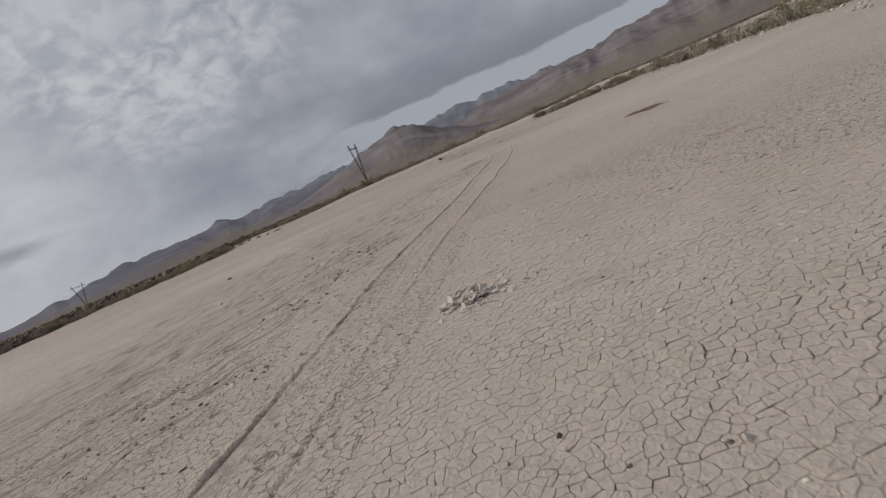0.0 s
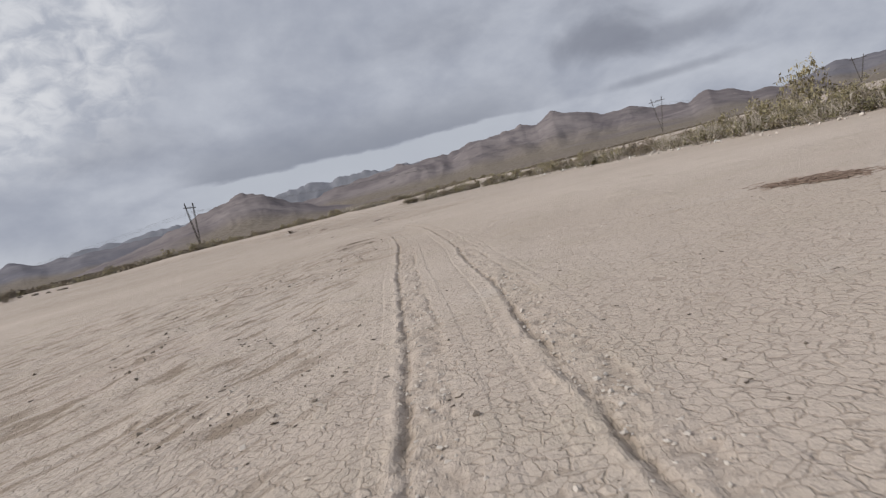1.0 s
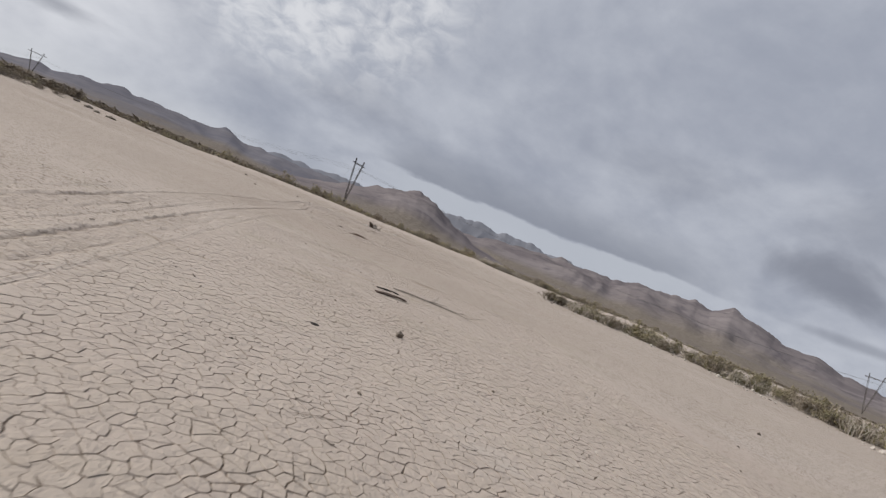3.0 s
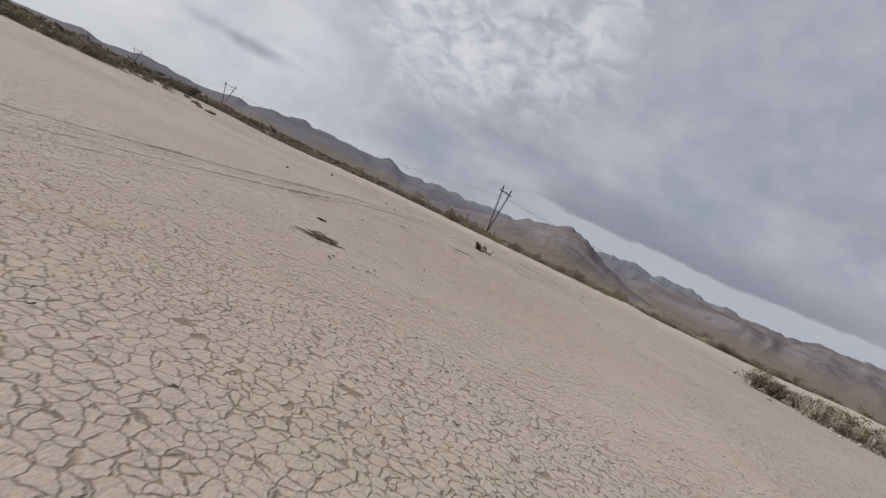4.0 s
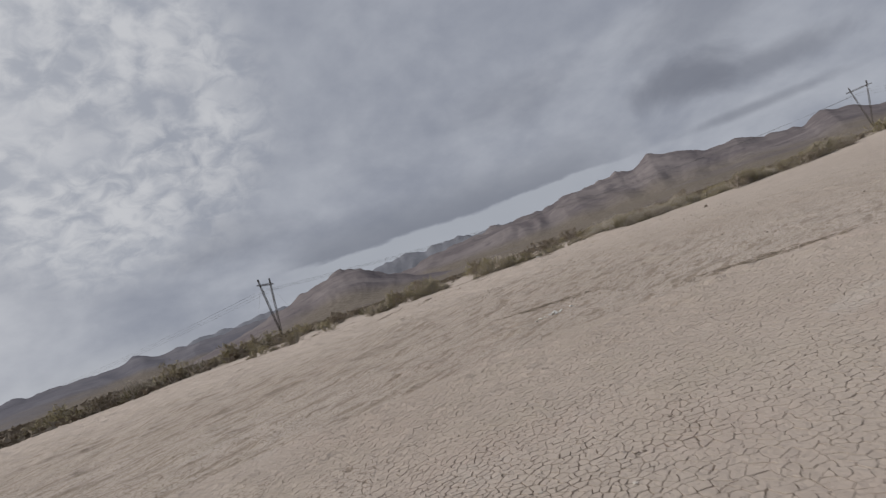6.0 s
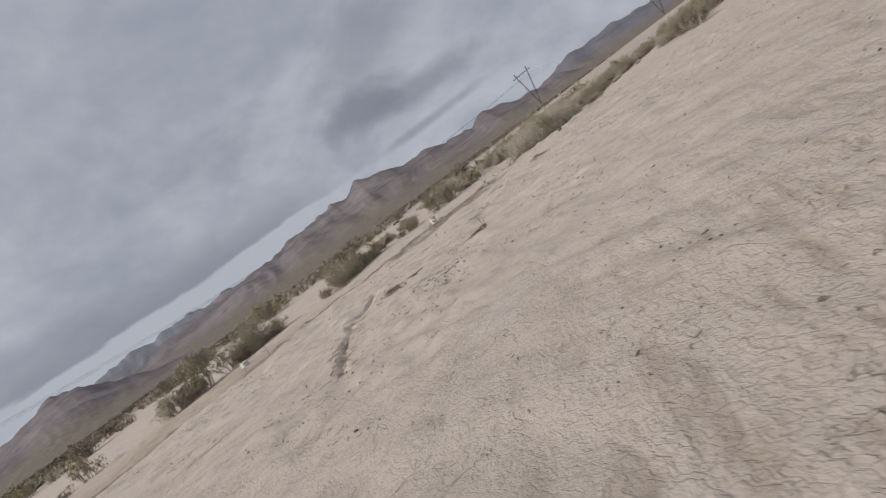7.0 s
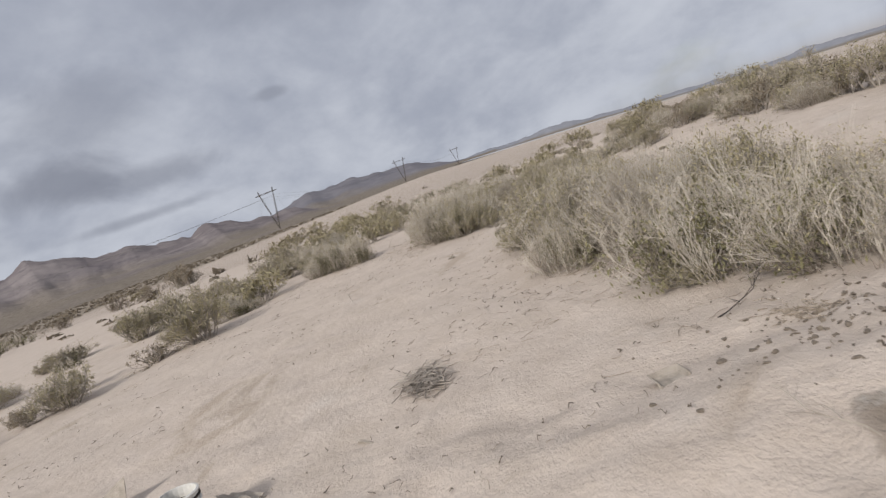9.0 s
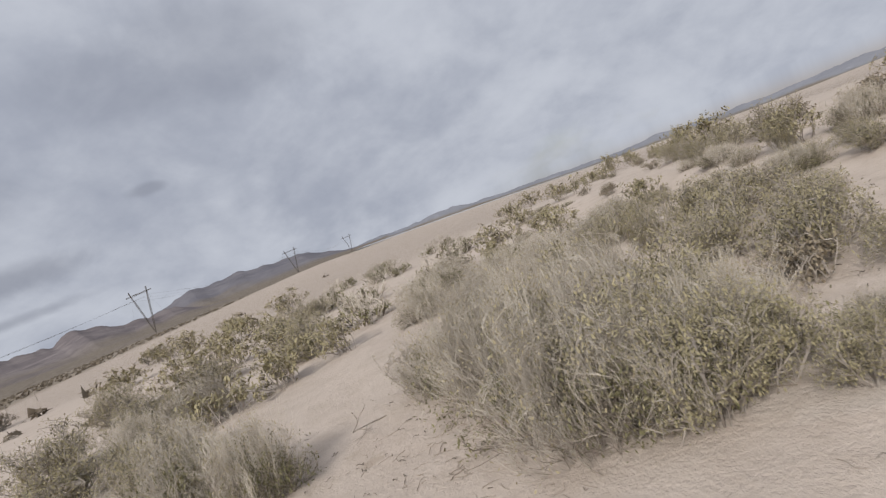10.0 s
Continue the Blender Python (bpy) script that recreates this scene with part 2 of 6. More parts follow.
MUD = ground_material("dry_mud", True)
CRUST = ground_material("mud_crust", False)
# distance haze is put into these rock colours, raised towards blue-grey
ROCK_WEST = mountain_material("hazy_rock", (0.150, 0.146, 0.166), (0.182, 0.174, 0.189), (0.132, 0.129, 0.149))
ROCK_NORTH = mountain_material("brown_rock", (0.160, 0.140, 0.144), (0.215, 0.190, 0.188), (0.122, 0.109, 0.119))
ROCK_FAR = mountain_material("far_hazy_rock", (0.22, 0.225, 0.25), (0.24, 0.245, 0.27), (0.20, 0.205, 0.235))
SCRUB = plain("scrub", (0.14, 0.112, 0.085), (0.21, 0.175, 0.13), 0.3)
STEEL = plain("weathered_steel", (0.05, 0.042, 0.036), (0.09, 0.075, 0.062), 0.6, 0.7)
WIRE = plain("cable", (0.12, 0.12, 0.12), (0.16, 0.16, 0.16), 1.0, 0.6)
STRAW = plain("dry_stems", (0.36, 0.315, 0.262), (0.59, 0.535, 0.465), 3.0)
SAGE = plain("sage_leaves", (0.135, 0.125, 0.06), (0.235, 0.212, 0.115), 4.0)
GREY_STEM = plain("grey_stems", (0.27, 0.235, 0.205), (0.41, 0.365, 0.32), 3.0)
# brown of dead wood, darkened further to give the bushes depth
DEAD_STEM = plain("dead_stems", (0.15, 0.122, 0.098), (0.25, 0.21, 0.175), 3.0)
OLIVE = plain("olive_leaves", (0.25, 0.218, 0.125), (0.39, 0.34, 0.21), 4.0)
DRY_LEAF = plain("straw_leaves", (0.30, 0.255, 0.15), (0.42, 0.36, 0.24), 4.0)
BROWN_LEAF = plain("brown_leaves", (0.205, 0.165, 0.115), (0.30, 0.25, 0.18), 4.0)

# ---- ground ----
TRACK_L = [(-2.6, 11.5), (-1.15, 15.0), (-0.2, 17.6), (0.5, 19.7), (1.3, 21.9), (2.0, 23.6), (3.0, 26.0), (4.1, 28.7), (5.2, 31.6), (6.3, 34.3), (7.3, 36.8), (8.6, 40.6), (9.7, 44.6),
           (10.6, 48.2), (11.3, 52), (11.6, 57), (11.5, 63), (11.5, 70), (11.9, 78), (12.1, 83), (12.1, 87.5), (12.1, 91.6), (12.4, 95.8), (13.0, 100), (14.0, 104.7), (15.3, 110)]
TRACK_R = [(-1.7, 11.3), (-0.5, 14.5), (0.4, 16.9), (1.3, 19.3), (1.8, 20.7), (2.5, 22.4), (3.5, 24.8), (4.3, 26.7), (5.2, 28.7), (6.1, 31.0), (7.1, 33.3), (8.3, 36.5), (9.4, 39.5),
           (10.5, 43.2), (11.4, 47.0), (12.0, 51), (12.3, 56), (12.3, 62), (12.4, 70), (12.8, 78), (13.0, 83), (13.0, 87), (13.0, 91), (13.25, 95), (13.9, 99.6), (14.9, 103.6), (16.3, 109)]
SCARP = ((-60, 150), (10, 141.2), (18, 139.9), (23.7, 139.5), (25.5, 139.5), (27, 138.9), (28.8, 138.4), (30.3, 138.4), (31.8, 138.3), (32.8, 138.2), (33.7, 138.1), (34.8, 138.7), (35.7, 138.5), (36.6, 137.2), (38.5, 135.8), (42, 134.8),
         (50, 136), (110, 150))
DAMP = [(29.0, 137.3), (30.3, 137.3), (31.1, 137.0), (31.9, 136.75), (32.5, 136.75), (33.7, 137.2)]
GULLY = [(24.5, 133.9), (23.7, 133.1), (22.85, 132.5), (22.4, 131.9), (21.7, 131.3), (21.35, 130.85), (21.1, 130.55), (20.6, 129.8)]
SIDE_GULLY = [(23.67, 132.67), (23.77, 132.18), (23.38, 131.34), (23.49, 130.91), (23.07, 130.24), (22.6, 129.3)]


def ease(v, a, b):
    s = np.clip((v - a) / (b - a), 0, 1)
    return s * s * (3 - 2 * s)


def lattice(x, y, seed):
    h = np.sin(x * 127.1 + y * 311.7 + seed * 74.7) * 43758.5453
    return h - np.floor(h)


def ripple(x, y, scale, seed=0, octaves=3):
    """Value noise about 0, from -1 to 1."""
    out, amp, total = 0.0, 1.0, 0.0
    for o in range(octaves):
        u, v = (x * 0.8 - y * 0.6) * scale * 2 ** o, (x * 0.6 + y * 0.8) * scale * 2 ** o
        i, j = np.floor(u), np.floor(v)
        p, q = u - i, v - j
        p, q = p * p * (3 - 2 * p), q * q * (3 - 2 * q)
        a, b = lattice(i, j, seed + o), lattice(i + 1, j, seed + o)
        c, d = lattice(i, j + 1, seed + o), lattice(i + 1, j + 1, seed + o)
        out = out + amp * ((a * (1 - p) + b * p) * (1 - q) + (c * (1 - p) + d * p) * q)
        total += amp
        amp *= 0.5
    return out / total * 2 - 1


def span(points, x, y):
    """The distance to a line of points."""
    best = np.full(np.shape(x), 1e9)
    for (ax, ay), (bx, by) in zip(points, points[1:]):
        dx, dy = bx - ax, by - ay
        s = np.clip(((x - ax) * dx + (y - ay) * dy) / (dx * dx + dy * dy), 0, 1)
        best = np.minimum(best, np.hypot(x - ax - s * dx, y - ay - s * dy))
    return best


def smooth_line(points, n=5):
    p = [Vector((*q, 0)) for q in points]
    out = []
    for i in range(len(p) - 1):
        a, b, c, d = p[max(i - 1, 0)], p[i], p[i + 1], p[min(i + 2, len(p) - 1)]
        for j in range(n):
            t = j / n
            v = 0.5 * (2 * b + (c - a) * t + (2 * a - 5 * b + 4 * c - d) * t * t + (3 * b - a - 3 * c + d) * t ** 3)
            out.append((v.x, v.y))
    return out + [points[-1]]


def bank(x, y):
    return ease(y, 111, 131) * (1 - ease(x, 75, 105)) * ease(x, -12, 6)


def past_scarp(x, y):
    line = np.interp(x, [p[0] for p in SCARP], [p[1] for p in SCARP])
    return y - line - 0.2 * ripple(x, y, 0.9, 5) - 0.12 * ripple(x, 0 * y, 3.0, 6, 2)


DIP = ((74, 85, 100, 115, 125, 150, 165), (0, 0.6, 1.5, 2.2, 2.3, 0.6, 0))      # bearing and fall, in degrees


def lie(x, y):
    """The height of the bare ground, without ruts and small relief."""
    x, y = np.asarray(x, float), np.asarray(y, float)
    z = 0.64 * bank(x, y)
    past = past_scarp(x, y)
    wide = 0.16 + 2.2 * ease(x, 28.8, 34.5)
    z = z - 0.22 * ease(past, -0.03, wide) - 0.2 * ease(past, 0.1, 5 + wide)
    z = z + 0.22 * np.exp(-((x - 35.3) / 2.2) ** 2 - ((y - 133.6) / 1.8) ** 2)
    z = z + 0.4 * np.exp(-((x - 62.6) / 7) ** 2 - ((y - 132.7) / 5) ** 2) + 0.6 * np.exp(-((x + 19.5) / 12) ** 2 - ((y - 135) / 5) ** 2)
    # the lake bed falls away to the south-east
    out = np.hypot(x - 40, y - 143)
    dip = np.interp(np.degrees(np.arctan2(x - 40, y - 143)), DIP[0], DIP[1])
    z = z - np.tan(np.radians(dip)) * np.maximum(0, out - 35)
    return z + 0.05 * ripple(x, y, 0.12, 1, 3)


def beside(points, off):
    """A line moved to its right."""
    out = []
    for i, (x, y) in enumerate(points):
        (ax, ay), (bx, by) = points[max(i - 1, 0)], points[min(i + 1, len(points) - 1)]
        long = math.hypot(bx - ax, by - ay)
        out.append((x + (by - ay) / long * off, y - (bx - ax) / long * off))
    return out


def track_gap(x, y):
    """The distance to the nearest wheel track."""
    out = np.full(np.shape(x), 9.0)
    box = (x > -5) & (x < 18) & (y > 9) & (y < 112)
    if np.any(box):
        u, v = x[box], y[box]
        near = np.full(np.shape(u), 9.0)
        for line, first, last in ((TRACK_L, 12.2, 107.5), (TRACK_R, 12.0, 106.5)):
            near = np.minimum(near, span(beside(smooth_line(line), 0.12), u, v) + ease(v, first, first - 0.6) + ease(v, last, last + 1))
        out[box] = near
    return out


def relief(x, y):
    """The height of the ground with its small relief, and the marks of wheels and water."""
    x, y = np.asarray(x, float), np.asarray(y, float)
    near = (x > -12) & (x < 75) & (y > 6) & (y < 172)
    z = lie(x, y)
    b = bank(x, y) * near
    z = z + near * (0.008 * ripple(x, y, 2.2, 21, 3) + 0.018 * np.maximum(0, ripple(x, y, 0.6, 23, 3)))
    west = near * ease(x - 0.4 * (y - 18), -0.2, -1.4) * ease(y, 45, 35) + near * ease(y, 106, 112) * ease(x, 44, 34) * ease(past_scarp(x, y), 0.2, -0.2)
    z = z + west * (0.07 * np.maximum(0, ripple(x, y, 2.8, 25, 4) - 0.1) + 0.08 * np.maximum(0, ripple(x + 0.4 * y, y, 1.1, 26, 5) - 0.05))
    fold = 1 - np.abs(ripple(x * 0.5 + y * 0.9, y * 0.5 - x * 0.25, 1.0, 34, 4))
    z = z + b * ease(x, 42, 36) * (0.04 * ease(fold, 0.8, 1.0) + 0.03 * ripple(x, y, 3.0, 35, 4))
    z = z + b * (0.05 * ripple(x, y, 0.7, 31, 5) + 0.05 * np.maximum(0, ripple(x * 0.6 + y, y - x * 0.3, 1.3, 33, 4) - 0.15))
    gully = np.zeros_like(z)
    box = (x > 19) & (x < 27) & (y > 128) & (y < 136)
    if box.any():
        u, v = x[box], y[box]
        wx, wy = 0.15 * ripple(u, v, 2.0, 61, 4), 0.15 * ripple(u, v, 2.0, 62, 4)
        d = span(GULLY, u + wx, v + wy)
        width = 0.04 + 0.055 * np.maximum(0, ripple(u, v, 0.9, 65, 3) + 0.3)
        gully[box] = np.clip((width - d) / 0.05, 0, 1) * ease(ripple(u, v, 0.7, 66), -0.75, -0.35)
    edge = past_scarp(x, y)
    z = z + near * (0.025 * np.exp(-((edge + 0.25) / 0.2) ** 2) * (0.6 + 0.8 * ripple(x, y, 2.0, 63, 3)) + ease(np.abs(edge), 1.4, 0.2) * 0.03 * ripple(x, y, 2.4, 64, 4)) * (x < 37)
    z = z - 0.11 * gully
    return z, gully


def grown(start, step, far, rate=1.16):
    out, v = [], start
    while abs(v) < far:
        step *= rate
        v += step
        out.append(v)
    return out


def mesh_object(name, verts, faces, mat=None, parent=None, label="", smooth=False):
    me = bpy.data.meshes.new(name)
    me.from_pydata(verts if isinstance(verts, list) else verts.tolist(), [], faces if isinstance(faces, list) else faces.tolist())
    if mat:
        me.materials.append(mat)
    if smooth:
        me.polygons.foreach_set("use_smooth", [True] * len(me.polygons))
    me.update()
    ob = new(name, me)
    if parent:
        ob.parent = parent
    if label:
        tagged(ob, label)
    return ob


PLATED = ((-1.5, 5.5, 10.8, 22.5), (11.5, 20, 52, 66), (12.5, 23, 72, 84), (11.5, 25.5, 82, 112))


def cracked_here(x, y):
    """How strongly the crust has cracked into plates."""
    patch = ease(ripple(x, y, 0.13, 41, 3), -0.45, -0.05)
    fresh = np.maximum(ease(y, 26, 20), 0.5 + 0.5 * ease(y, 50, 66))
    return np.maximum(patch, 0.4 + 0.6 * ease(y, 56, 70)) * fresh * (1 - bank(x, y))


def plated_here(x, y):
    inside = np.zeros(np.shape(x))
    for x0, x1, y0, y1 in PLATED:
        inside = np.maximum(inside, ease(np.minimum(np.minimum(x - x0, x1 - x), np.minimum(y - y0, y1 - y)), 0.0, 2.0))
    ragged = 0.55 * ripple(x, y, 0.7, 43, 4) + 0.35 * ripple(x, y, 0.2, 44, 2)
    return ease(inside + ragged * (inside > 0), 0.25, 0.75) * ease(inside, 0, 0.3) * ease(cracked_here(x, y), 0.02, 0.3)


def build_ground():
    xs = np.array(sorted(grown(-4, -0.14, 4700)) + list(np.arange(-4, 10, 0.09)) + list(np.arange(10, 20, 0.12)) + list(np.arange(20, 37, 0.07)) + list(np.arange(37, 53, 0.16)) + grown(53, 0.17, 4700))
    ys = np.array(sorted(grown(10, -0.12, 4700)) + list(np.arange(10, 45, 0.1)) + list(np.arange(45, 110, 0.22)) + list(np.arange(110, 127, 0.16)) + list(np.arange(127, 142, 0.075)) + list(np.arange(142, 152, 0.15)) + grown(152, 0.16, 4700))
    x, y = np.meshgrid(xs, ys)
    z, gully = relief(x, y)
    tracks = track_gap(x, y)
    plated = plated_here(x, y) * ease(tracks, 0.40, 0.55)
    z = z - 0.012 * ease(plated, 0.55, 0.85) - 0.07 * ease(tracks, 0.30, 0.2)
    wet = past_scarp(x, y)
    stain = span(DAMP, x + 0.33 * ripple(x, y, 0.75, 51, 4), y + 0.33 * ripple(x, y, 0.75, 52, 4)) + 0.33 * ripple(x, y, 1.6, 53, 4)
    damp_dark = ease(stain, 1.75, 0.55) * (0.45 + 0.55 * ease(ripple(x, y, 1.3, 54, 4), -0.45, 0.25))
    litter_band = 0.5 * ease(span(SIDE_GULLY, x + 0.25 * ripple(x, y, 1.2, 67, 4), y + 0.25 * ripple(x, y, 1.2, 68, 4)), 0.24, 0.09) * ease(ripple(x, y, 1.5, 69), -0.5, 0.3)
    # the gully bed and the litter band take the same dark colour
    damp_dark = np.maximum(np.maximum(damp_dark * ease(wet, 1.3, 0.5), 0.9 * gully), litter_band)
    for cx, cy, r, much in ((31.34, 132.97, 0.461, 0.42), (31.05, 133.96, 0.4, 0.42), (29.4, 133.35, 0.392, 0.42), (30.3, 133.4, 0.318, 0.42), (25.34, 132.55, 0.635, 0.42), (29.17, 135.85, 0.508, 0.4), (31.31, 125.11, 0.739, 0.35), (25.93, 128.2, 0.581, 0.35), (36.6, 131.19, 0.663, 0.35),
                            (7.45, 41.2, 0.75, 0.6), (7.35, 40.2, 0.5, 0.5), (7.96, 42.6, 0.5, 0.55), (8.25, 43.73, 0.812, 0.35), (1.35, 24.25, 0.343, 0.45), (0.13, 22.33, 0.47, 0.4), (-0.23, 22.8, 0.399, 0.4), (2.83, 16.77, 0.291, 0.35), (3.57, 16.24, 0.3, 0.35), (1.91, 19.43, 0.348, 0.35),
                            (14.09, 43.55, 0.303, 0.4), (13.77, 44.17, 0.26, 0.4), (4.05, 30.64, 0.359, 0.35), (10.14, 28.37, 0.661, 0.3), (17.19, 92.83, 0.514, 0.3), (2.66, 26.37, 0.35, 0.35), (-1.58, 21.25, 0.471, 0.4), (23.14, 115.09, 1.063, 0.3)):
        damp_dark = np.maximum(damp_dark, much * ease(np.hypot((x - cx) / r, (y - cy) / r) + 0.9 * ripple(x, y, 1.7, 55, 4) + 0.5 * ripple(x, y, 7.0, 56, 3), 1.15, 0.4))
    foot = ease(y, 107, 112) * ease(y, 128, 121) * ease(x, 33, 24) * ease(x, -14, -2)
    damp_dark = np.maximum(damp_dark, 0.55 * foot * ease(ripple(x * 0.35 + y * 0.2, y * 1.3 - x * 0.2, 0.8, 58, 5), 0.1, 0.45))
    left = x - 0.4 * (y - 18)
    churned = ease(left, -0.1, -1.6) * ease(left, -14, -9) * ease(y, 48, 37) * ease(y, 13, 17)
    damp_dark = np.maximum(damp_dark, 0.5 * churned * ease(ripple(x * 0.6 + y * 0.5, y * 0.9 - x * 0.4, 0.9, 57, 5), 0.12, 0.5))
    # a dark band along the scarp edge, through the same mask
    line = np.where(wet > -0.1, np.exp(-((wet + 0.08) / 0.1) ** 2), np.exp(-((wet + 0.08) / (0.36 + 0.2 * ripple(x, y, 0.35, 73))) ** 2)) * (x < 35.3) * (x > 0) * ease(y, 133, 136) * (0.8 + 0.2 * ease(ripple(x, y, 0.45, 71), -0.5, 0.2))
    damp_dark = np.maximum(damp_dark, np.minimum(0.95, 1.7 * line))
    wash = ease(wet, -0.1, 0.3) * ease(y, 130, 136) * ease(wet, 16, 8) * (1 - ease(x, 25, 36))
    b = bank(x, y)
    sand = np.maximum(np.maximum(b, ease(wet, 0, 3)), ease(x, 45, 75))
    north = ease(y - (150 + 40 * ease(x, -12, 6) + 45 * ease(x, 6, 40) + 0.3 * np.maximum(0, x - 60)) + 9 * ripple(x, y, 0.02, 81), -10, 8)
    west = ease(-x - 27 + 0.22 * np.maximum(0, y - 122) - 0.9 * np.maximum(0, 120 - y) + 5 * ripple(x, y, 0.03, 82), 0, 15)
    scrubby = np.maximum(north, west)
    ny, nx = x.shape
    me = bpy.data.meshes.new("ground")
    idx = np.arange(ny * nx).reshape(ny, nx)
    quads = np.stack([idx[:-1, :-1], idx[:-1, 1:], idx[1:, 1:], idx[1:, :-1]], -1).reshape(-1, 4)
    me.vertices.add(ny * nx)
    me.vertices.foreach_set("co", np.stack([x, y, z], -1).astype(np.float32).ravel())
    me.loops.add(quads.size)
    me.loops.foreach_set("vertex_index", quads.astype(np.int32).ravel())
    me.polygons.add(len(quads))
    me.polygons.foreach_set("loop_start", np.arange(0, quads.size, 4, dtype=np.int32))
    me.update(calc_edges=True)
    me.polygons.foreach_set("use_smooth", np.ones(len(quads), bool))
    for name, values in (("cracked", cracked_here(x, y)), ("plated", plated), ("damp_dark", damp_dark), ("sand", sand), ("scrubby", scrubby), ("wash", wash), ("silt", b * ease(wet, 0.0, -0.4)), ("flaky", np.maximum(churned, 0.8 * foot))):
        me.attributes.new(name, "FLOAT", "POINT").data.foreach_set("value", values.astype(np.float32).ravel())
    me.materials.append(MUD)
    return tagged(new("ground", me), "pale dry cracked mud of a desert lake bed", "ground", kind="structure")


ground = build_ground()


def tyre_track(line, seed, deep=1.0):
    """A furrow along the tyre's edge with a crumbled tread strip beside it."""
    pts = beside(smooth_line(line, 6), 0.12)
    run = [Vector((*p, 0)) for p in pts]
    walked, total = [0.0], 0.0
    for a, b in zip(run, run[1:]):
        total += (b - a).length
        walked.append(total)
    d = np.arange(0, total, 0.055)
    cx, cy = np.interp(d, walked, [p.x for p in run]), np.interp(d, walked, [p.y for p in run])
    tx, ty = np.gradient(cx), np.gradient(cy)
    long = np.hypot(tx, ty)
    tx, ty = tx / long, ty / long
    s = np.arange(-0.36, 0.361, 0.018)
    S, D = np.meshgrid(s, d)
    X, Y = cx[:, None] + ty[:, None] * S, cy[:, None] - tx[:, None] * S
    Z = relief(X, Y)[0]
    S2 = S + 0.022 * ripple(X, Y, 2.2, seed) + 0.035 * ripple(X, Y, 8.0, seed + 5, 3)
    worn = np.clip(0.75 + 0.75 * ripple(X, Y, 0.22, seed + 1, 2), 0.18, 1) * deep * (0.42 + 0.22 * ease(Y, 50, 41) + 0.4 * ease(Y, 21, 17) + 1.0 * ease(Y, 76, 83))
    worn = worn * ease(D, 0, 4) * ease(total - D, 0, 4)
    rough_ = ripple(X, Y, 9.0, seed + 2, 3)
    furrow = np.exp(-((S2 + 0.12) / 0.03) ** 2) * np.clip(0.75 + 0.9 * ripple(X, Y, 3.0, seed + 7, 3), 0.1, 1)
    edge = np.exp(-((S2 - 0.17) / 0.025) ** 2) * ease(ripple(X, Y, 1.4, seed + 3), -0.4, 0.3) * (0.25 + 0.75 * ease(Y, 24, 33))
    strip = ease(S2, -0.10, -0.06) * ease(S2, 0.18, 0.13)
    lug = ease(np.sin(2 * np.pi * (D / 0.105 + 0.8 * np.abs(S2 - 0.03))), -0.3, 0.5)
    bead = np.exp(-((S2 + 0.19) / 0.04) ** 2)
    Z = Z + worn * (-0.042 * furrow - 0.026 * edge + strip * (0.007 * lug - 0.010 + 0.034 * rough_) + bead * (0.012 + 0.03 * rough_))
    Z = Z + np.where(np.abs(S) > 0.33, 0.0, 0.004) + 0.002
    ny, nx = X.shape
    idx = np.arange(ny * nx).reshape(ny, nx)
    quads = np.stack([idx[:-1, :-1], idx[:-1, 1:], idx[1:, 1:], idx[1:, :-1]], -1).reshape(-1, 4)
    ob = mesh_object("tyre_track", np.stack([X, Y, Z], -1).reshape(-1, 3), quads, MUD)
    # dark furrow soil, plus shading of lug gaps and hollows put into colour
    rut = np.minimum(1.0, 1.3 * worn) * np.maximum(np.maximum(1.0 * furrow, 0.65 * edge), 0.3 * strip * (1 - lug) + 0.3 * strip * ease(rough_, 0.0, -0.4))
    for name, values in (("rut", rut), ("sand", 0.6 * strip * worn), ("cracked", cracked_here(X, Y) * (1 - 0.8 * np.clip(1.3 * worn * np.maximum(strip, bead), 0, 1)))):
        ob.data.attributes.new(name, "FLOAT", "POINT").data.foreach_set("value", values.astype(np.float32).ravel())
    return tagged(ob, "crumbled tyre rut pressed into dry mud", "tyre track", kind="structure")


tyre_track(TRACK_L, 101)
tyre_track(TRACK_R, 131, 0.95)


def rest(x, y):
    return float(relief(np.array([x]), np.array([y]))[0][0])


# ---- hills ----


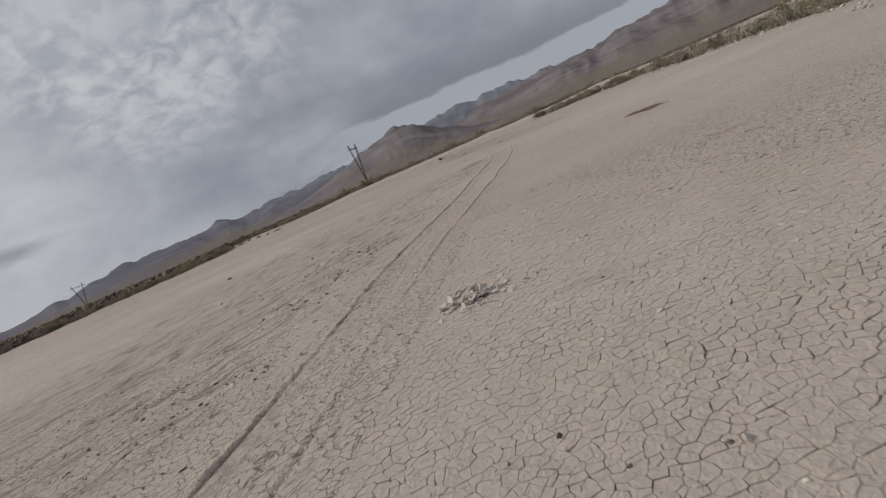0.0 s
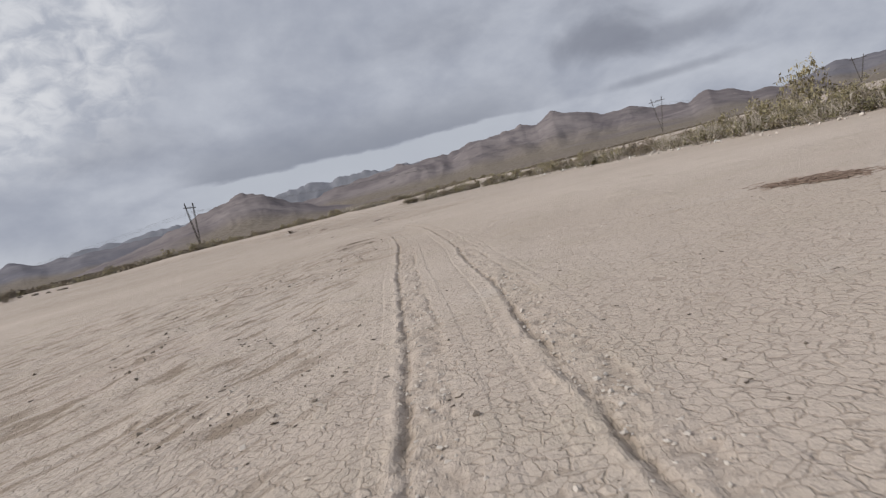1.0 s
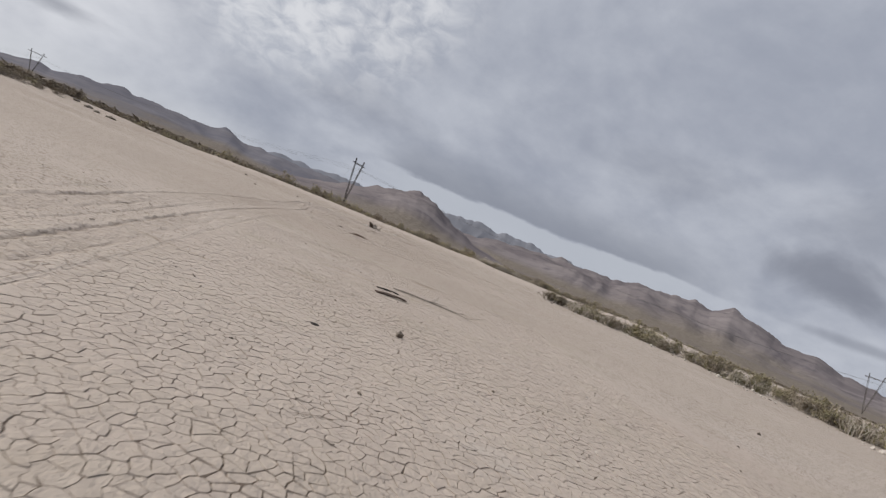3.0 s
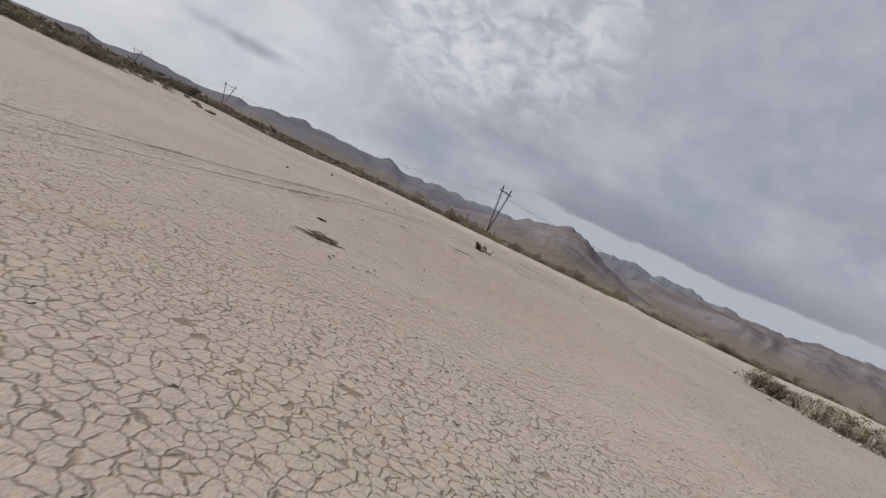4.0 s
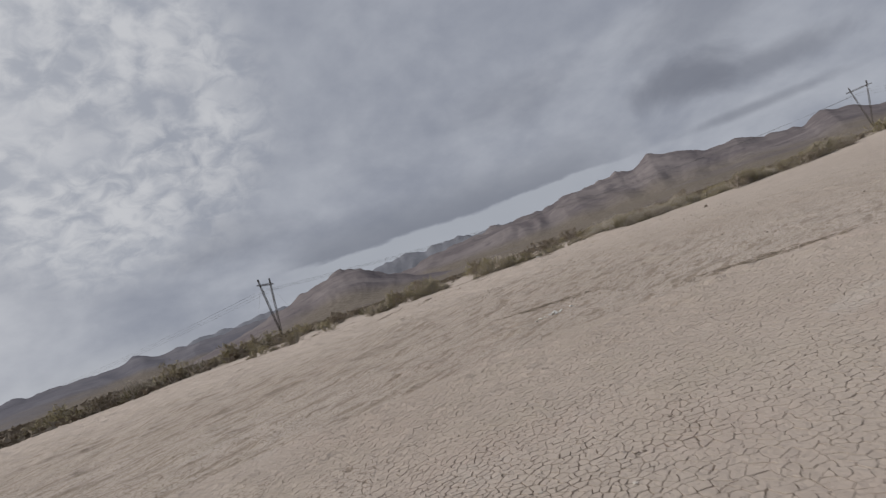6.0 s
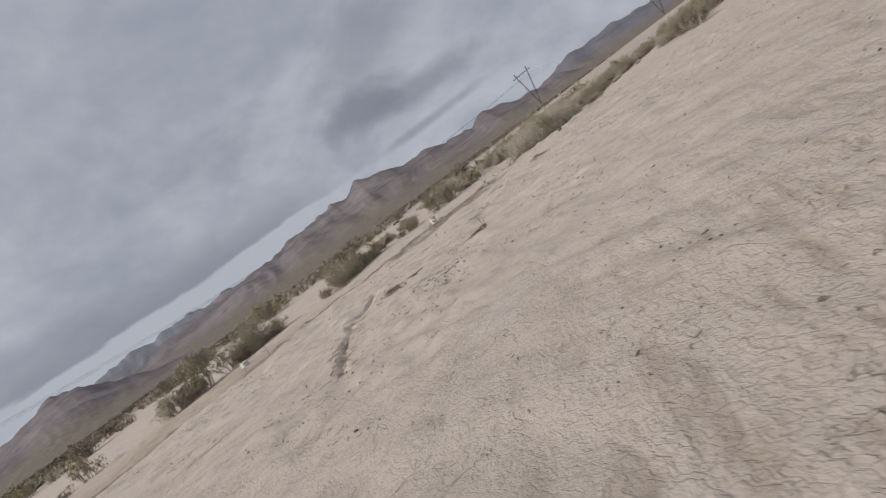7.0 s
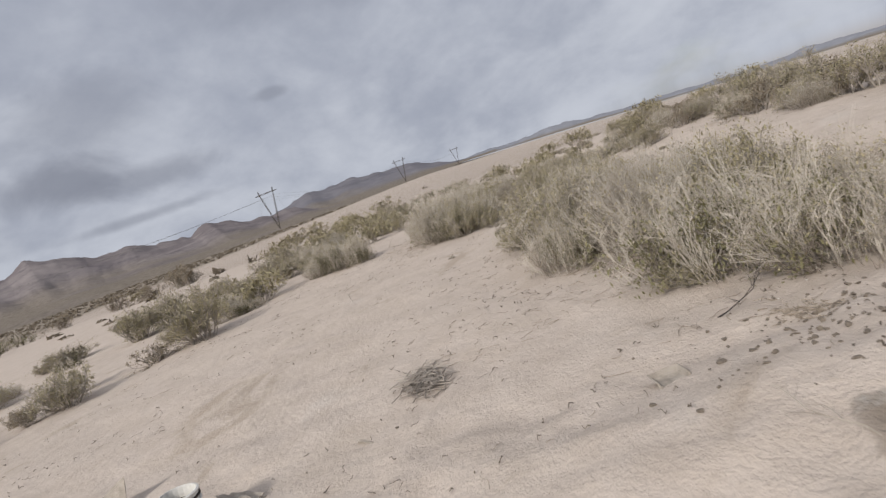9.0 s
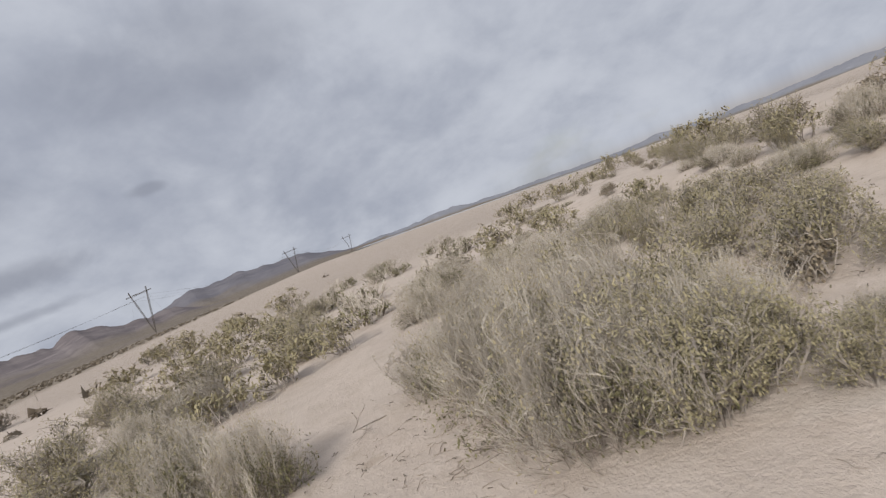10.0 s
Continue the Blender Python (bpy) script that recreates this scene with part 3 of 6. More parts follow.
def hills(name, label, mat, line, near, far, rough=0.3, seed=0, apron=0.5, crest_at=0.65, foot=0.12, fall=0.0):
    """A range of hills above a gentle apron; line holds the bearing and the rise, in degrees, along its skyline."""
    a0, a1 = line[0][0], line[-1][0]
    cols, rows_ = int((a1 - a0) / 0.16), 84
    verts, faces, bare = [], [], []
    crest = near + (far - near) * crest_at
    for i in range(cols + 1):
        a = a0 + (a1 - a0) * i / cols
        top = float(np.interp(a + 0.25 * noise.noise((a * 0.9, seed, 0)), [p[0] for p in line], [p[1] for p in line]))
        broad = math.tan(radians(max(0.0, top))) * crest
        top += 0.23 * max(0, top) ** 0.6 * noise.fractal((a * 0.6, seed, 3.1), 1.0, 2.1, 5)
        peak = math.tan(radians(max(0.0, top))) * crest
        d = toward(a, 0)
        for j in range(rows_ + 1):
            r = near + (far - near) * j / rows_
            t = (r - near) / (crest - near)
            u = max(0.0, (t - apron) / (1 - apron))
            p = (d.x * r * 0.0022, d.y * r * 0.0022, seed)
            crag = noise.ridged_multi_fractal((p[0] * 1.6, p[1] * 1.6, seed), 0.9, 2.1, 3, 0.8, 2.0) - 0.9
            knoll = noise.fractal((p[0] * 1.3, p[1] * 1.3, seed + 5), 0.9, 2.0, 4)
            if t <= 1:
                hide = min(1, u * 3) * (1 - u ** 3)
                bend = a + 3.2 * noise.noise((u * 1.7, a * 0.16, seed + 7)) + 2.0 * u * noise.noise((a * 0.07, seed, 4.4))
                spur = 1 - abs(noise.noise((bend * 0.27, u * 0.9, seed + 8))) * 2.6
                small = 1 - abs(noise.noise((bend * 1.3, u * 1.6, seed + 9))) * 2.4
                slope = 0.45 * u + 0.55 * u * u * (3 - 2 * u)
                shape = foot * t + (1 - foot) * slope + hide * (0.05 * spur + 0.008 * small + rough * (0.035 * crag + 0.13 * knoll))
            else:
                shape = max(0.0, 1 - (r - crest) / (far - crest) * 1.1)
            rise = broad + (peak - broad) * min(1, u) ** 5
            sink = fall * r * math.tan(radians(float(np.interp(a, DIP[0], DIP[1]))))
            verts.append((d.x * r, d.y * r, max(-3.0, rise * shape - 2.5 * (t < 0.1)) - sink))
            bare.append(float(ease(u + 0.3 * knoll, 0.02, 0.42)))
    for i in range(cols):
        for j in range(rows_):
            p = i * (rows_ + 1) + j
            faces.append((p, p + rows_ + 1, p + rows_ + 2, p + 1))
    ob = mesh_object(name, verts, faces, mat, smooth=True)
    ob.data.attributes.new("bare", "FLOAT", "POINT").data.foreach_set("value", bare)
    return tagged(ob, label, "hills", kind="structure")


hills("hills_west", "low dark desert hills, bluish with painted haze", ROCK_WEST,
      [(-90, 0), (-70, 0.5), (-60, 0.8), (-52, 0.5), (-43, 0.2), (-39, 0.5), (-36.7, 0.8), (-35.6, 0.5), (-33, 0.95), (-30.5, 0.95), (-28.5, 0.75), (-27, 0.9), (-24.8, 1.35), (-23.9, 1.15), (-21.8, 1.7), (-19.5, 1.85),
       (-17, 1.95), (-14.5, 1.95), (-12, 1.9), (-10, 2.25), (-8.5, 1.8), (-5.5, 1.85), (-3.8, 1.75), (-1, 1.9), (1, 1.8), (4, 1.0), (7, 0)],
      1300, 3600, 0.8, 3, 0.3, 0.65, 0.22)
hills("hill_north", "flat-topped brown rocky hill with terraced slopes", ROCK_NORTH,
      [(-8, 0), (-3, 0.9), (0, 1.6), (1.9, 2.15), (3.2, 2.6), (4.7, 3.1), (6.3, 3.6), (7.8, 3.75), (9.0, 3.6), (9.8, 3.3), (10.4, 2.95), (11.0, 2.5), (12.5, 1.8), (15, 1.0), (20, 0)], 700, 2400, 1.0, 11, 0.3, 0.65, 0.2)
hills("hills_north", "brown desert mountains with eroded gullies", ROCK_NORTH,
      [(8, 0), (12, 1.6), (15, 2.2), (19, 2.6), (23, 2.9), (25.4, 3.1), (27.2, 2.95), (28.5, 3.15), (30.6, 3.75), (32.4, 3.6), (34.4, 3.85), (36.0, 3.75), (37.6, 4.2), (39.3, 4.05), (41.2, 3.2), (42.6, 2.95), (44.4, 3.0), (46.5, 2.4),
       (49.3, 2.05), (50.8, 2.75), (52.3, 2.3), (54.0, 1.65), (55, 1.7), (56.3, 1.3), (57.4, 1.6), (58.3, 1.4), (60, 0.8), (63, 0)],
      900, 3600, 1.2, 23, 0.38, 0.7, 0.32)
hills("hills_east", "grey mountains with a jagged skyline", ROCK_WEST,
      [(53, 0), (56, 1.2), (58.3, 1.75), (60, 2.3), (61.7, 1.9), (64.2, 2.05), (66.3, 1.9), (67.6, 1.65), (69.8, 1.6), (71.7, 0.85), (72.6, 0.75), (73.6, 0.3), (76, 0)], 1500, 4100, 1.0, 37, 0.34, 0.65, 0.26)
hills("hills_far", "distant mountains on the horizon, faint with painted haze", ROCK_FAR,
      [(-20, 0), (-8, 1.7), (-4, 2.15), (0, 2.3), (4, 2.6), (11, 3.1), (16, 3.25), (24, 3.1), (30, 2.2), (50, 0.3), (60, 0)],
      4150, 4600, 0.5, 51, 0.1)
hills("hills_south", "distant mountains on the horizon, faint with painted haze", ROCK_FAR,
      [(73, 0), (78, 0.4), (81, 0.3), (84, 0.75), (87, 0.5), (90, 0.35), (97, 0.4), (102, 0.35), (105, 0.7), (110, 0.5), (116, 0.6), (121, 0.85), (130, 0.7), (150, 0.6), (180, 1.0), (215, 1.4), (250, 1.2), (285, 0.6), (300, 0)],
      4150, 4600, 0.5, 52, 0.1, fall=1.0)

# ---- power line ----


def tube(path, radii, sides=5):
    """Rings round a line of points: vertices and faces."""
    verts, faces = [], []
    for i, p in enumerate(path):
        p = Vector(p)
        d = (Vector(path[min(i + 1, len(path) - 1)]) - Vector(path[max(i - 1, 0)])).normalized()
        u = d.orthogonal().normalized()
        v = d.cross(u)
        for s in range(sides):
            a = 2 * math.pi * s / sides
            verts.append(tuple(p + (u * math.cos(a) + v * math.sin(a)) * radii[i]))
    for i in range(len(path) - 1):
        for s in range(sides):
            a, b = i * sides + s, i * sides + (s + 1) % sides
            faces.append((a, b, b + sides, a + sides))
    faces.append(tuple(range(sides))[::-1])
    faces.append(tuple(range((len(path) - 1) * sides, len(path) * sides)))
    return verts, faces


def gather(pieces):
    verts, faces = [], []
    for v, f in pieces:
        n = len(verts)
        verts += v
        faces += [tuple(i + n for i in q) for q in f]
    return verts, faces


def part(name, geo, mat, parent, label="", smooth=False):
    return mesh_object(name, geo[0], geo[1], mat, parent, label, smooth)


def lattice_mast(a, b, width):
    """A square lattice mast from a to b."""
    a, b = Vector(a), Vector(b)
    d = (b - a).normalized()
    u = d.orthogonal().normalized()
    v = d.cross(u)
    corners = [(u + v), (u - v), (-u - v), (-u + v)]
    n = 14

    def size(t):
        return width * (0.35 + 0.65 * min(1, 4 * t, 4 * (1 - t) + 0.4))
    pieces = []
    for c in corners:
        pieces.append(tube([a.lerp(b, i / n) + c * size(i / n) * 0.5 for i in range(n + 1)], [0.065] * (n + 1), 4))
    for i in range(n):
        for q in range(4):
            p0 = a.lerp(b, i / n) + corners[q] * size(i / n) * 0.5
            p1 = a.lerp(b, (i + 1) / n) + corners[(q + 1) % 4] * size((i + 1) / n) * 0.5
            pieces.append(tube([p0, p1], [0.035, 0.035], 3))
    return gather(pieces)


def pylon(high=19.6, half=4.2):
    top = new("guyed_pylon")
    part("mast", lattice_mast((0, 0, 0), (-half, 0, high), 0.5), STEEL, top)
    part("mast", lattice_mast((0, 0, 0), (half, 0, high), 0.5), STEEL, top)
    part("crossarm", lattice_mast((-half - 2.5, 0, high + 0.1), (half + 2.5, 0, high + 0.1), 0.5), STEEL, top)
    for s in (-1, 1):
        part("earth_peak", lattice_mast((s * half, 0, high), (s * (half + 0.4), 0, high + 2.3), 0.4), STEEL, top)
        for e in (-1, 1):
            part("guy_wire", tube([(s * half, 0, high - 0.5), (s * 1.4 * half, e * 7.5, 0)], [0.018, 0.018], 3), WIRE, top)
    return tagged(top, "dark guyed steel power pylon shaped like a V", "power pylon", "pylons of the power line")


PYLONS = [(-491, 813, -1), (-236, 570, 0), (19, 325, 0.8), (306, 306, 2.0), (541, 311, 2.0), (780, 316, 0)]
first = pylon()
for n, p in enumerate(PYLONS):
    q0, q1 = PYLONS[max(n - 1, 0)], PYLONS[min(n + 1, len(PYLONS) - 1)]
    at = pose(*p, 0, 0, 90 + math.degrees(math.atan2(q1[1] - q0[1], q1[0] - q0[0])))
    if n:
        copy_thing(first, at)
    else:
        first.matrix_basis = at


def cable(a, b, sag=6.0):
    pts = []
    for i in range(25):
        t = i / 24
        q = Vector(a).lerp(Vector(b), t)
        q.z -= sag * 4 * t * (1 - t)
        pts.append(q)
    return tube(pts, [0.03] * 25, 3)


for p, q in zip(PYLONS, PYLONS[1:]):
    across = (Vector(q) - Vector(p)).cross(Vector((0, 0, 1))).normalized()
    for s in (-5.6, 0, 5.6):
        up = across * s + Vector((0, 0, 17.6))
        v, f = cable(Vector(p) + up, Vector(q) + up)
        tagged(mesh_object("power_cable", v, f, WIRE), "thin grey power cable hanging between pylons", "cable", "cables of the power line")

# ---- shrubs ----


def strand(verts, faces, points, r0, r1):
    """A thin three-sided tapering stem along points."""
    n0, m = len(verts), len(points)
    d = points[-1] - points[0]
    d = d / (np.linalg.norm(d) + 1e-9)
    u = np.cross(d, (0.3, 0.7, 0.2))
    u = u / (np.linalg.norm(u) + 1e-9)
    w = np.cross(d, u)
    for i, p in enumerate(points):
        r = r0 + (r1 - r0) * i / (m - 1)
        for c, s in ((1, 0), (-0.5, 0.866), (-0.5, -0.866)):
            verts.append(tuple(p + (u * c + w * s) * r))
    for i in range(m - 1):
        for s in range(3):
            a, b = n0 + i * 3 + s, n0 + i * 3 + (s + 1) % 3
            faces.append((a, b, b + 3, a + 3))


def brushwood(rng, limbs, reach, high, thick, branch=(4, 4), wild=0.5, low=0.0, base=0.3, sway=0.13):
    """Limbs from one foot that fork twice into fine twigs, filling a low dome; also the places of the twigs' tips."""
    verts, faces, tips = [], [], []
    base_thick, edge = thick, 0.95

    def bent(start, way_, long, n, sway):
        pts = [start]
        d = way_ / (np.linalg.norm(way_) + 1e-9)
        for _ in range(n):
            d = d + np.array([rng.gauss(0, sway), rng.gauss(0, sway), rng.gauss(0.03, sway)])
            d = d / (np.linalg.norm(d) + 1e-9)
            p = pts[-1] + d * long / n
            out = math.sqrt((p[0] * p[0] + p[1] * p[1]) / (reach * reach) + (p[2] / high) ** 2)
            if out > edge:
                p = p * ((edge + (out - edge) * 0.3) / out)
            pts.append(p)
        return pts

    for _ in range(limbs):
        a = rng.uniform(0, 6.283)
        edge = rng.uniform(0.72, 1.12) + 0.1 * math.sin(3 * a + limbs) + (0.22 if rng.random() < 0.12 else 0.0)
        c = rng.random() ** 0.8 * (1 - low) + low
        end = np.array([reach * c * math.cos(a), reach * c * math.sin(a), high * math.sqrt(max(0.03, 1 - 0.92 * c * c)) * rng.uniform(0.55, 1.0)])
        f = base * reach * math.sqrt(rng.random())
        start = np.array([f * math.cos(a), f * math.sin(a), -0.03])
        way_ = end - start
        long = float(np.linalg.norm(way_))
        main = bent(start, way_ + np.array([0, 0, 0.25 * long]), long * 0.8, 4, sway)
        thick = base_thick * rng.choice((0.75, 0.9, 1.0, 1.2, 1.7))
        strand(verts, faces, main, thick, thick * 0.55)
        for _ in range(branch[0]):
            i = rng.choice((1, 2, 3, 4))
            lean = main[i] - main[i - 1]
            lean = lean / (np.linalg.norm(lean) + 1e-9) + np.array([rng.gauss(0, wild), rng.gauss(0, wild), rng.gauss(0.15, wild)])
            sub = bent(main[i], lean, long * rng.uniform(0.25, 0.55), 3, 0.8 * sway + 0.06)
            strand(verts, faces, sub, thick * 0.6, thick * 0.35)
            tips.append(sub[-1])
            for _ in range(branch[1]):
                j = rng.choice((1, 2, 3))
                lean = sub[j] - sub[j - 1]
                lean = lean / (np.linalg.norm(lean) + 1e-9) + np.array([rng.gauss(0, wild), rng.gauss(0, wild), rng.gauss(0.2, wild)])
                twig = bent(sub[j], lean, long * rng.uniform(0.1, 0.32), 2, 0.8 * sway + 0.06)
                strand(verts, faces, twig, thick * 0.38, thick * 0.2)
                tips.append(twig[-1])
                tips.append(twig[1])
    return (verts, faces), tips


def leaves(rng, tips, each, size, spread):
    """Small folded leaves round the tips."""
    verts, faces = [], []
    for p in tips:
        for _ in range(each):
            c = p + np.array([rng.gauss(0, spread), rng.gauss(0, spread), rng.gauss(-spread * 0.3, spread)])
            c[2] = max(c[2], 0.0)
            a, b = rng.uniform(0, 6.283), rng.uniform(-0.6, 1.2)
            d = np.array([math.cos(a) * math.cos(b), math.sin(a) * math.cos(b), math.sin(b)])
            s = np.array([-math.sin(a), math.cos(a), rng.uniform(-0.4, 0.4)])
            l = size * rng.uniform(0.6, 1.3)
            n = len(verts)
            verts += [tuple(c - d * l), tuple(c + s * l * 0.42), tuple(c + d * l), tuple(c - s * l * 0.42)]
            faces += [(n, n + 1, n + 2), (n, n + 2, n + 3)]
    return verts, faces


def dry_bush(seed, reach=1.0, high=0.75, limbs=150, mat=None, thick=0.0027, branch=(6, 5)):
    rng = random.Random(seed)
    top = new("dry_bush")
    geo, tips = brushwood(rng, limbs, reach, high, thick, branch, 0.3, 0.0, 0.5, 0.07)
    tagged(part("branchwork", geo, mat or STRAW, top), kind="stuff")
    # dead wood and olive leaves inside, colours deepened to paint the inner shade
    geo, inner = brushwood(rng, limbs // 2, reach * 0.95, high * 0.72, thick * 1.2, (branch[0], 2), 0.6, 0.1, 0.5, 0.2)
    tagged(part("deadwood", geo, DEAD_STEM, top), "dead lower branches coloured dark for inner depth", kind="stuff")
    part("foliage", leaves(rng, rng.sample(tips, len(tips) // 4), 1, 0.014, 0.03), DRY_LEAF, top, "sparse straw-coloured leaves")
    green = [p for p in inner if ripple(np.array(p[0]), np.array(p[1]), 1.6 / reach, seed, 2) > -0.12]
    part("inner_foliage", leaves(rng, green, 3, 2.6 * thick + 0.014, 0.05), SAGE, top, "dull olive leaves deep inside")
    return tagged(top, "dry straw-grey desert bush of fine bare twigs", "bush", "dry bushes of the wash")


def green_bush(seed, reach=0.9, high=0.8, limbs=40, mat=None, each=3, size=0.021, branch=(5, 4)):
    rng = random.Random(seed)
    top = new("olive_bush")
    geo, tips = brushwood(rng, limbs, reach, high, 0.009, branch, 0.5)
    tagged(part("branchwork", geo, GREY_STEM, top), kind="stuff")
    part("foliage", leaves(rng, tips, each, size, 0.035), mat or OLIVE, top, "dusty olive leaves")
    return tagged(top, "dusty olive-green saltbush with dense small leaves", "bush", "green bushes of the wash")


def brown_bush(seed, reach=0.9, high=0.6):
    rng = random.Random(seed)
    top = new("brown_bush")
    geo, tips = brushwood(rng, 18, reach, high, 0.012, (3, 3), 0.5)
    tagged(part("branchwork", geo, GREY_STEM, top), kind="stuff")
    part("foliage", leaves(rng, tips, 3, 0.04, 0.045), BROWN_LEAF, top, "brown withered leaves")
    return tagged(top, "low brown withered desert shrub", "bush", "brown shrubs of the lake shore")


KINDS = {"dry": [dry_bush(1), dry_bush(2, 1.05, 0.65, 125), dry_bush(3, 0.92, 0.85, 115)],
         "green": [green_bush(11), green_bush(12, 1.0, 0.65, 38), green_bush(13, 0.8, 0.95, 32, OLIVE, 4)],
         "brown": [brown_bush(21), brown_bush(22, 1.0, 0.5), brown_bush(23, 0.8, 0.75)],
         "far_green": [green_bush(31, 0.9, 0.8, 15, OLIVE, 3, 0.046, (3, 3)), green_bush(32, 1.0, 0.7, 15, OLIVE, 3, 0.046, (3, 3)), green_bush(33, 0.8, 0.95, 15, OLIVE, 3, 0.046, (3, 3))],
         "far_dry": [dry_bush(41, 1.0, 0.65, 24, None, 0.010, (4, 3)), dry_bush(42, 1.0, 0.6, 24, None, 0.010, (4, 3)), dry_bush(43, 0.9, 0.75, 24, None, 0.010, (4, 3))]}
unused = {id(o): o for group in KINDS.values() for o in group}
dice = random.Random(77)


def grow(kind, x, y, wide=1.0, high=None, which=None):
    """Set a bush of a kind; wide and high scale it."""
    leafy = kind != "dry"
    high = (1.45 if leafy else 1.25) * (high or wide)
    wide = (1.35 if leafy else 1.1) * wide
    ob = KINDS[kind][which if which is not None else dice.randrange(3)]
    m = pose(x, y, rest(x, y) - 0.02, dice.uniform(-4, 4), dice.uniform(-4, 4), dice.uniform(0, 360)) @ Matrix.Diagonal((wide, wide * dice.uniform(0.85, 1.15), high, 1))
    if id(ob) in unused:
        del unused[id(ob)]
        ob.matrix_basis = m
        return ob
    return copy_thing(ob, m @ Matrix.Diagonal((1 / ob.scale[0], 1 / ob.scale[1], 1 / ob.scale[2], 1)))


# the large dry thicket by the end of the flight, of several bushes grown together
for x, y, w, h in ((38.0, 137.6, 1.05, 1.15), (38.9, 138.5, 1.15, 1.3), (40.4, 138.9, 1.25, 1.4), (41.8, 139.7, 1.2, 1.35), (43.2, 140.4, 1.1, 1.3), (41.38, 137.82, 1.139, 1.18), (43.05, 138.93, 1.16, 1.354),
                   (44.43, 139.87, 1.118, 1.304), (40.57, 137.35, 0.903, 0.903), (41.2, 140.3, 0.75, 0.9), (44.6, 140.9, 0.85, 1.05)):
    grow("dry", x, y, w, h)
for x, y, w, h in ((41.95, 140.18, 0.7, 1.0), (41.0, 138.5, 0.8, 1.08), (42.4, 139.5, 0.75, 1.08), (40.0, 137.9, 0.7, 0.95), (43.49, 140.78, 0.7, 1.018), (44.06, 141.5, 0.39, 0.496), (43.33, 139.32, 0.609, 1.104), (38.51, 138.85, 0.37, 0.333), (44.9, 141.21, 0.501, 0.715)):
    grow("green", x, y, w, h)
for x, y, w, h in ((49.6, 144.5, 1.05, 1.2), (51.0, 145.2, 1.05, 1.2), (50.5, 144.2, 1.15, 1.4), (49.4, 143.8, 0.95, 1.1), (52.0, 145.2, 1.0, 1.25), (49.9, 143.3, 0.9, 1.0), (51.6, 143.9, 1.0, 1.2), (52.4, 146.0, 0.8, 1.0)):
    grow("dry", x, y, w, h)
for x, y, w, h in ((49.66, 144.0, 0.75, 0.85), (50.72, 144.7, 0.537, 0.931), (49.2, 143.2, 0.6, 0.62), (49.0, 143.7, 0.62, 0.72), (50.6, 143.4, 0.7, 0.85)):
    grow("green", x, y, w, h)
for x, y, w, h in ((50.93, 148.98, 1.022, 1.226), (50.74, 148.1, 0.713, 1.029), (56.27, 151.53, 1.029, 1.029), (58.15, 145, 0.93, 0.853), (60.83, 146.8, 1.202, 0.962), (56.07, 145.44, 0.837, 0.837)):
    grow("dry", x, y, w, h)
for x, y, w, h in ((57.88, 148.72, 0.718, 0.758), (59.46, 150.06, 0.82, 0.82), (56.78, 149.9, 0.812, 0.771), (55.78, 150.76, 0.835, 0.835), (62.08, 152.14, 0.941, 0.856), (64.12, 154.44, 0.989, 0.899), (67.28, 156.94, 1.128, 0.893), (70.84, 155.82, 1.107, 0.83), (60.49, 154.38, 0.908, 0.863),
                   (55.53, 143.58, 0.673, 0.673), (61.3, 143.06, 0.803, 0.763), (66.3, 142.95, 0.93, 0.803), (71.7, 143.26, 0.98, 0.802), (61.4, 145.02, 0.639, 0.639), (50.55, 140.05, 0.525, 0.45), (80.6, 143.16, 1.146, 0.86), (90.17, 141.27, 1.319, 0.964), (81.43, 137.57, 1.188, 0.891)):
    grow("green" if x < 54 else "far_green", x, y, w, h)
for x, y, w, h in ((54.56, 144.66, 0.894, 0.969), (56.05, 144.29, 0.905, 0.905), (57.53, 143.77, 0.838, 0.914), (57.95, 146.64, 0.858, 0.858), (60.66, 144.18, 0.875, 0.875), (62.47, 146.24, 0.971, 0.89), (55.11, 143.32, 0.744, 0.744), (48.05, 141.06, 0.437, 0.364), (55.31, 152.33, 0.9, 0.99), (53.31, 150.51, 0.763, 0.848), (50.54, 149.57, 0.595, 0.68)):
    grow("dry", x, y, w, h)
for x, y, w, h in ((61.41, 149.23, 1.23, 0.984), (65.08, 146.83, 1.333, 1), (66.42, 150.07, 1.282, 0.94), (71.36, 146.49, 1.323, 0.97), (75.31, 150.55, 1.466, 1.008), (59.18, 143.85, 0.859, 0.781), (71.36, 152.93, 1.26, 0.9), (82.04, 154.91, 1.442, 0.962), (90.68, 153.91, 1.594, 0.996), (82.01, 148.05, 1.326, 0.947)):
    grow("far_dry", x, y, w, h)
for x, y, w, h in ((56.27, 155.16, 1.838, 1.5), (53.79, 152.89, 1.399, 1.212), (51.23, 154.36, 1.89, 1.541), (51.33, 156.58, 1.925, 1.52), (49.79, 157, 1.635, 1.43), (54.49, 156.7, 1.53, 1.326), (64.4, 152.44, 1.651, 1.303), (61.29, 150.69, 1.338, 1.129), (59.38, 150.51, 1.155, 0.99), (60.72, 153.71, 1.338, 1.16),
                   (69.28, 153.1, 1.521, 1.163), (55.43, 142.08, 0.868, 1.132), (52.2, 140.94, 0.819, 1.043), (57.21, 142.38, 1.08, 1.003), (50.56, 140.98, 0.738, 0.738), (53.1, 150.95, 1.042, 1.042), (58.37, 154.33, 1.482, 1.204), (61.93, 157.5, 1.579, 1.381)):
    grow("green", x, y, 0.68 * w, 0.68 * h)
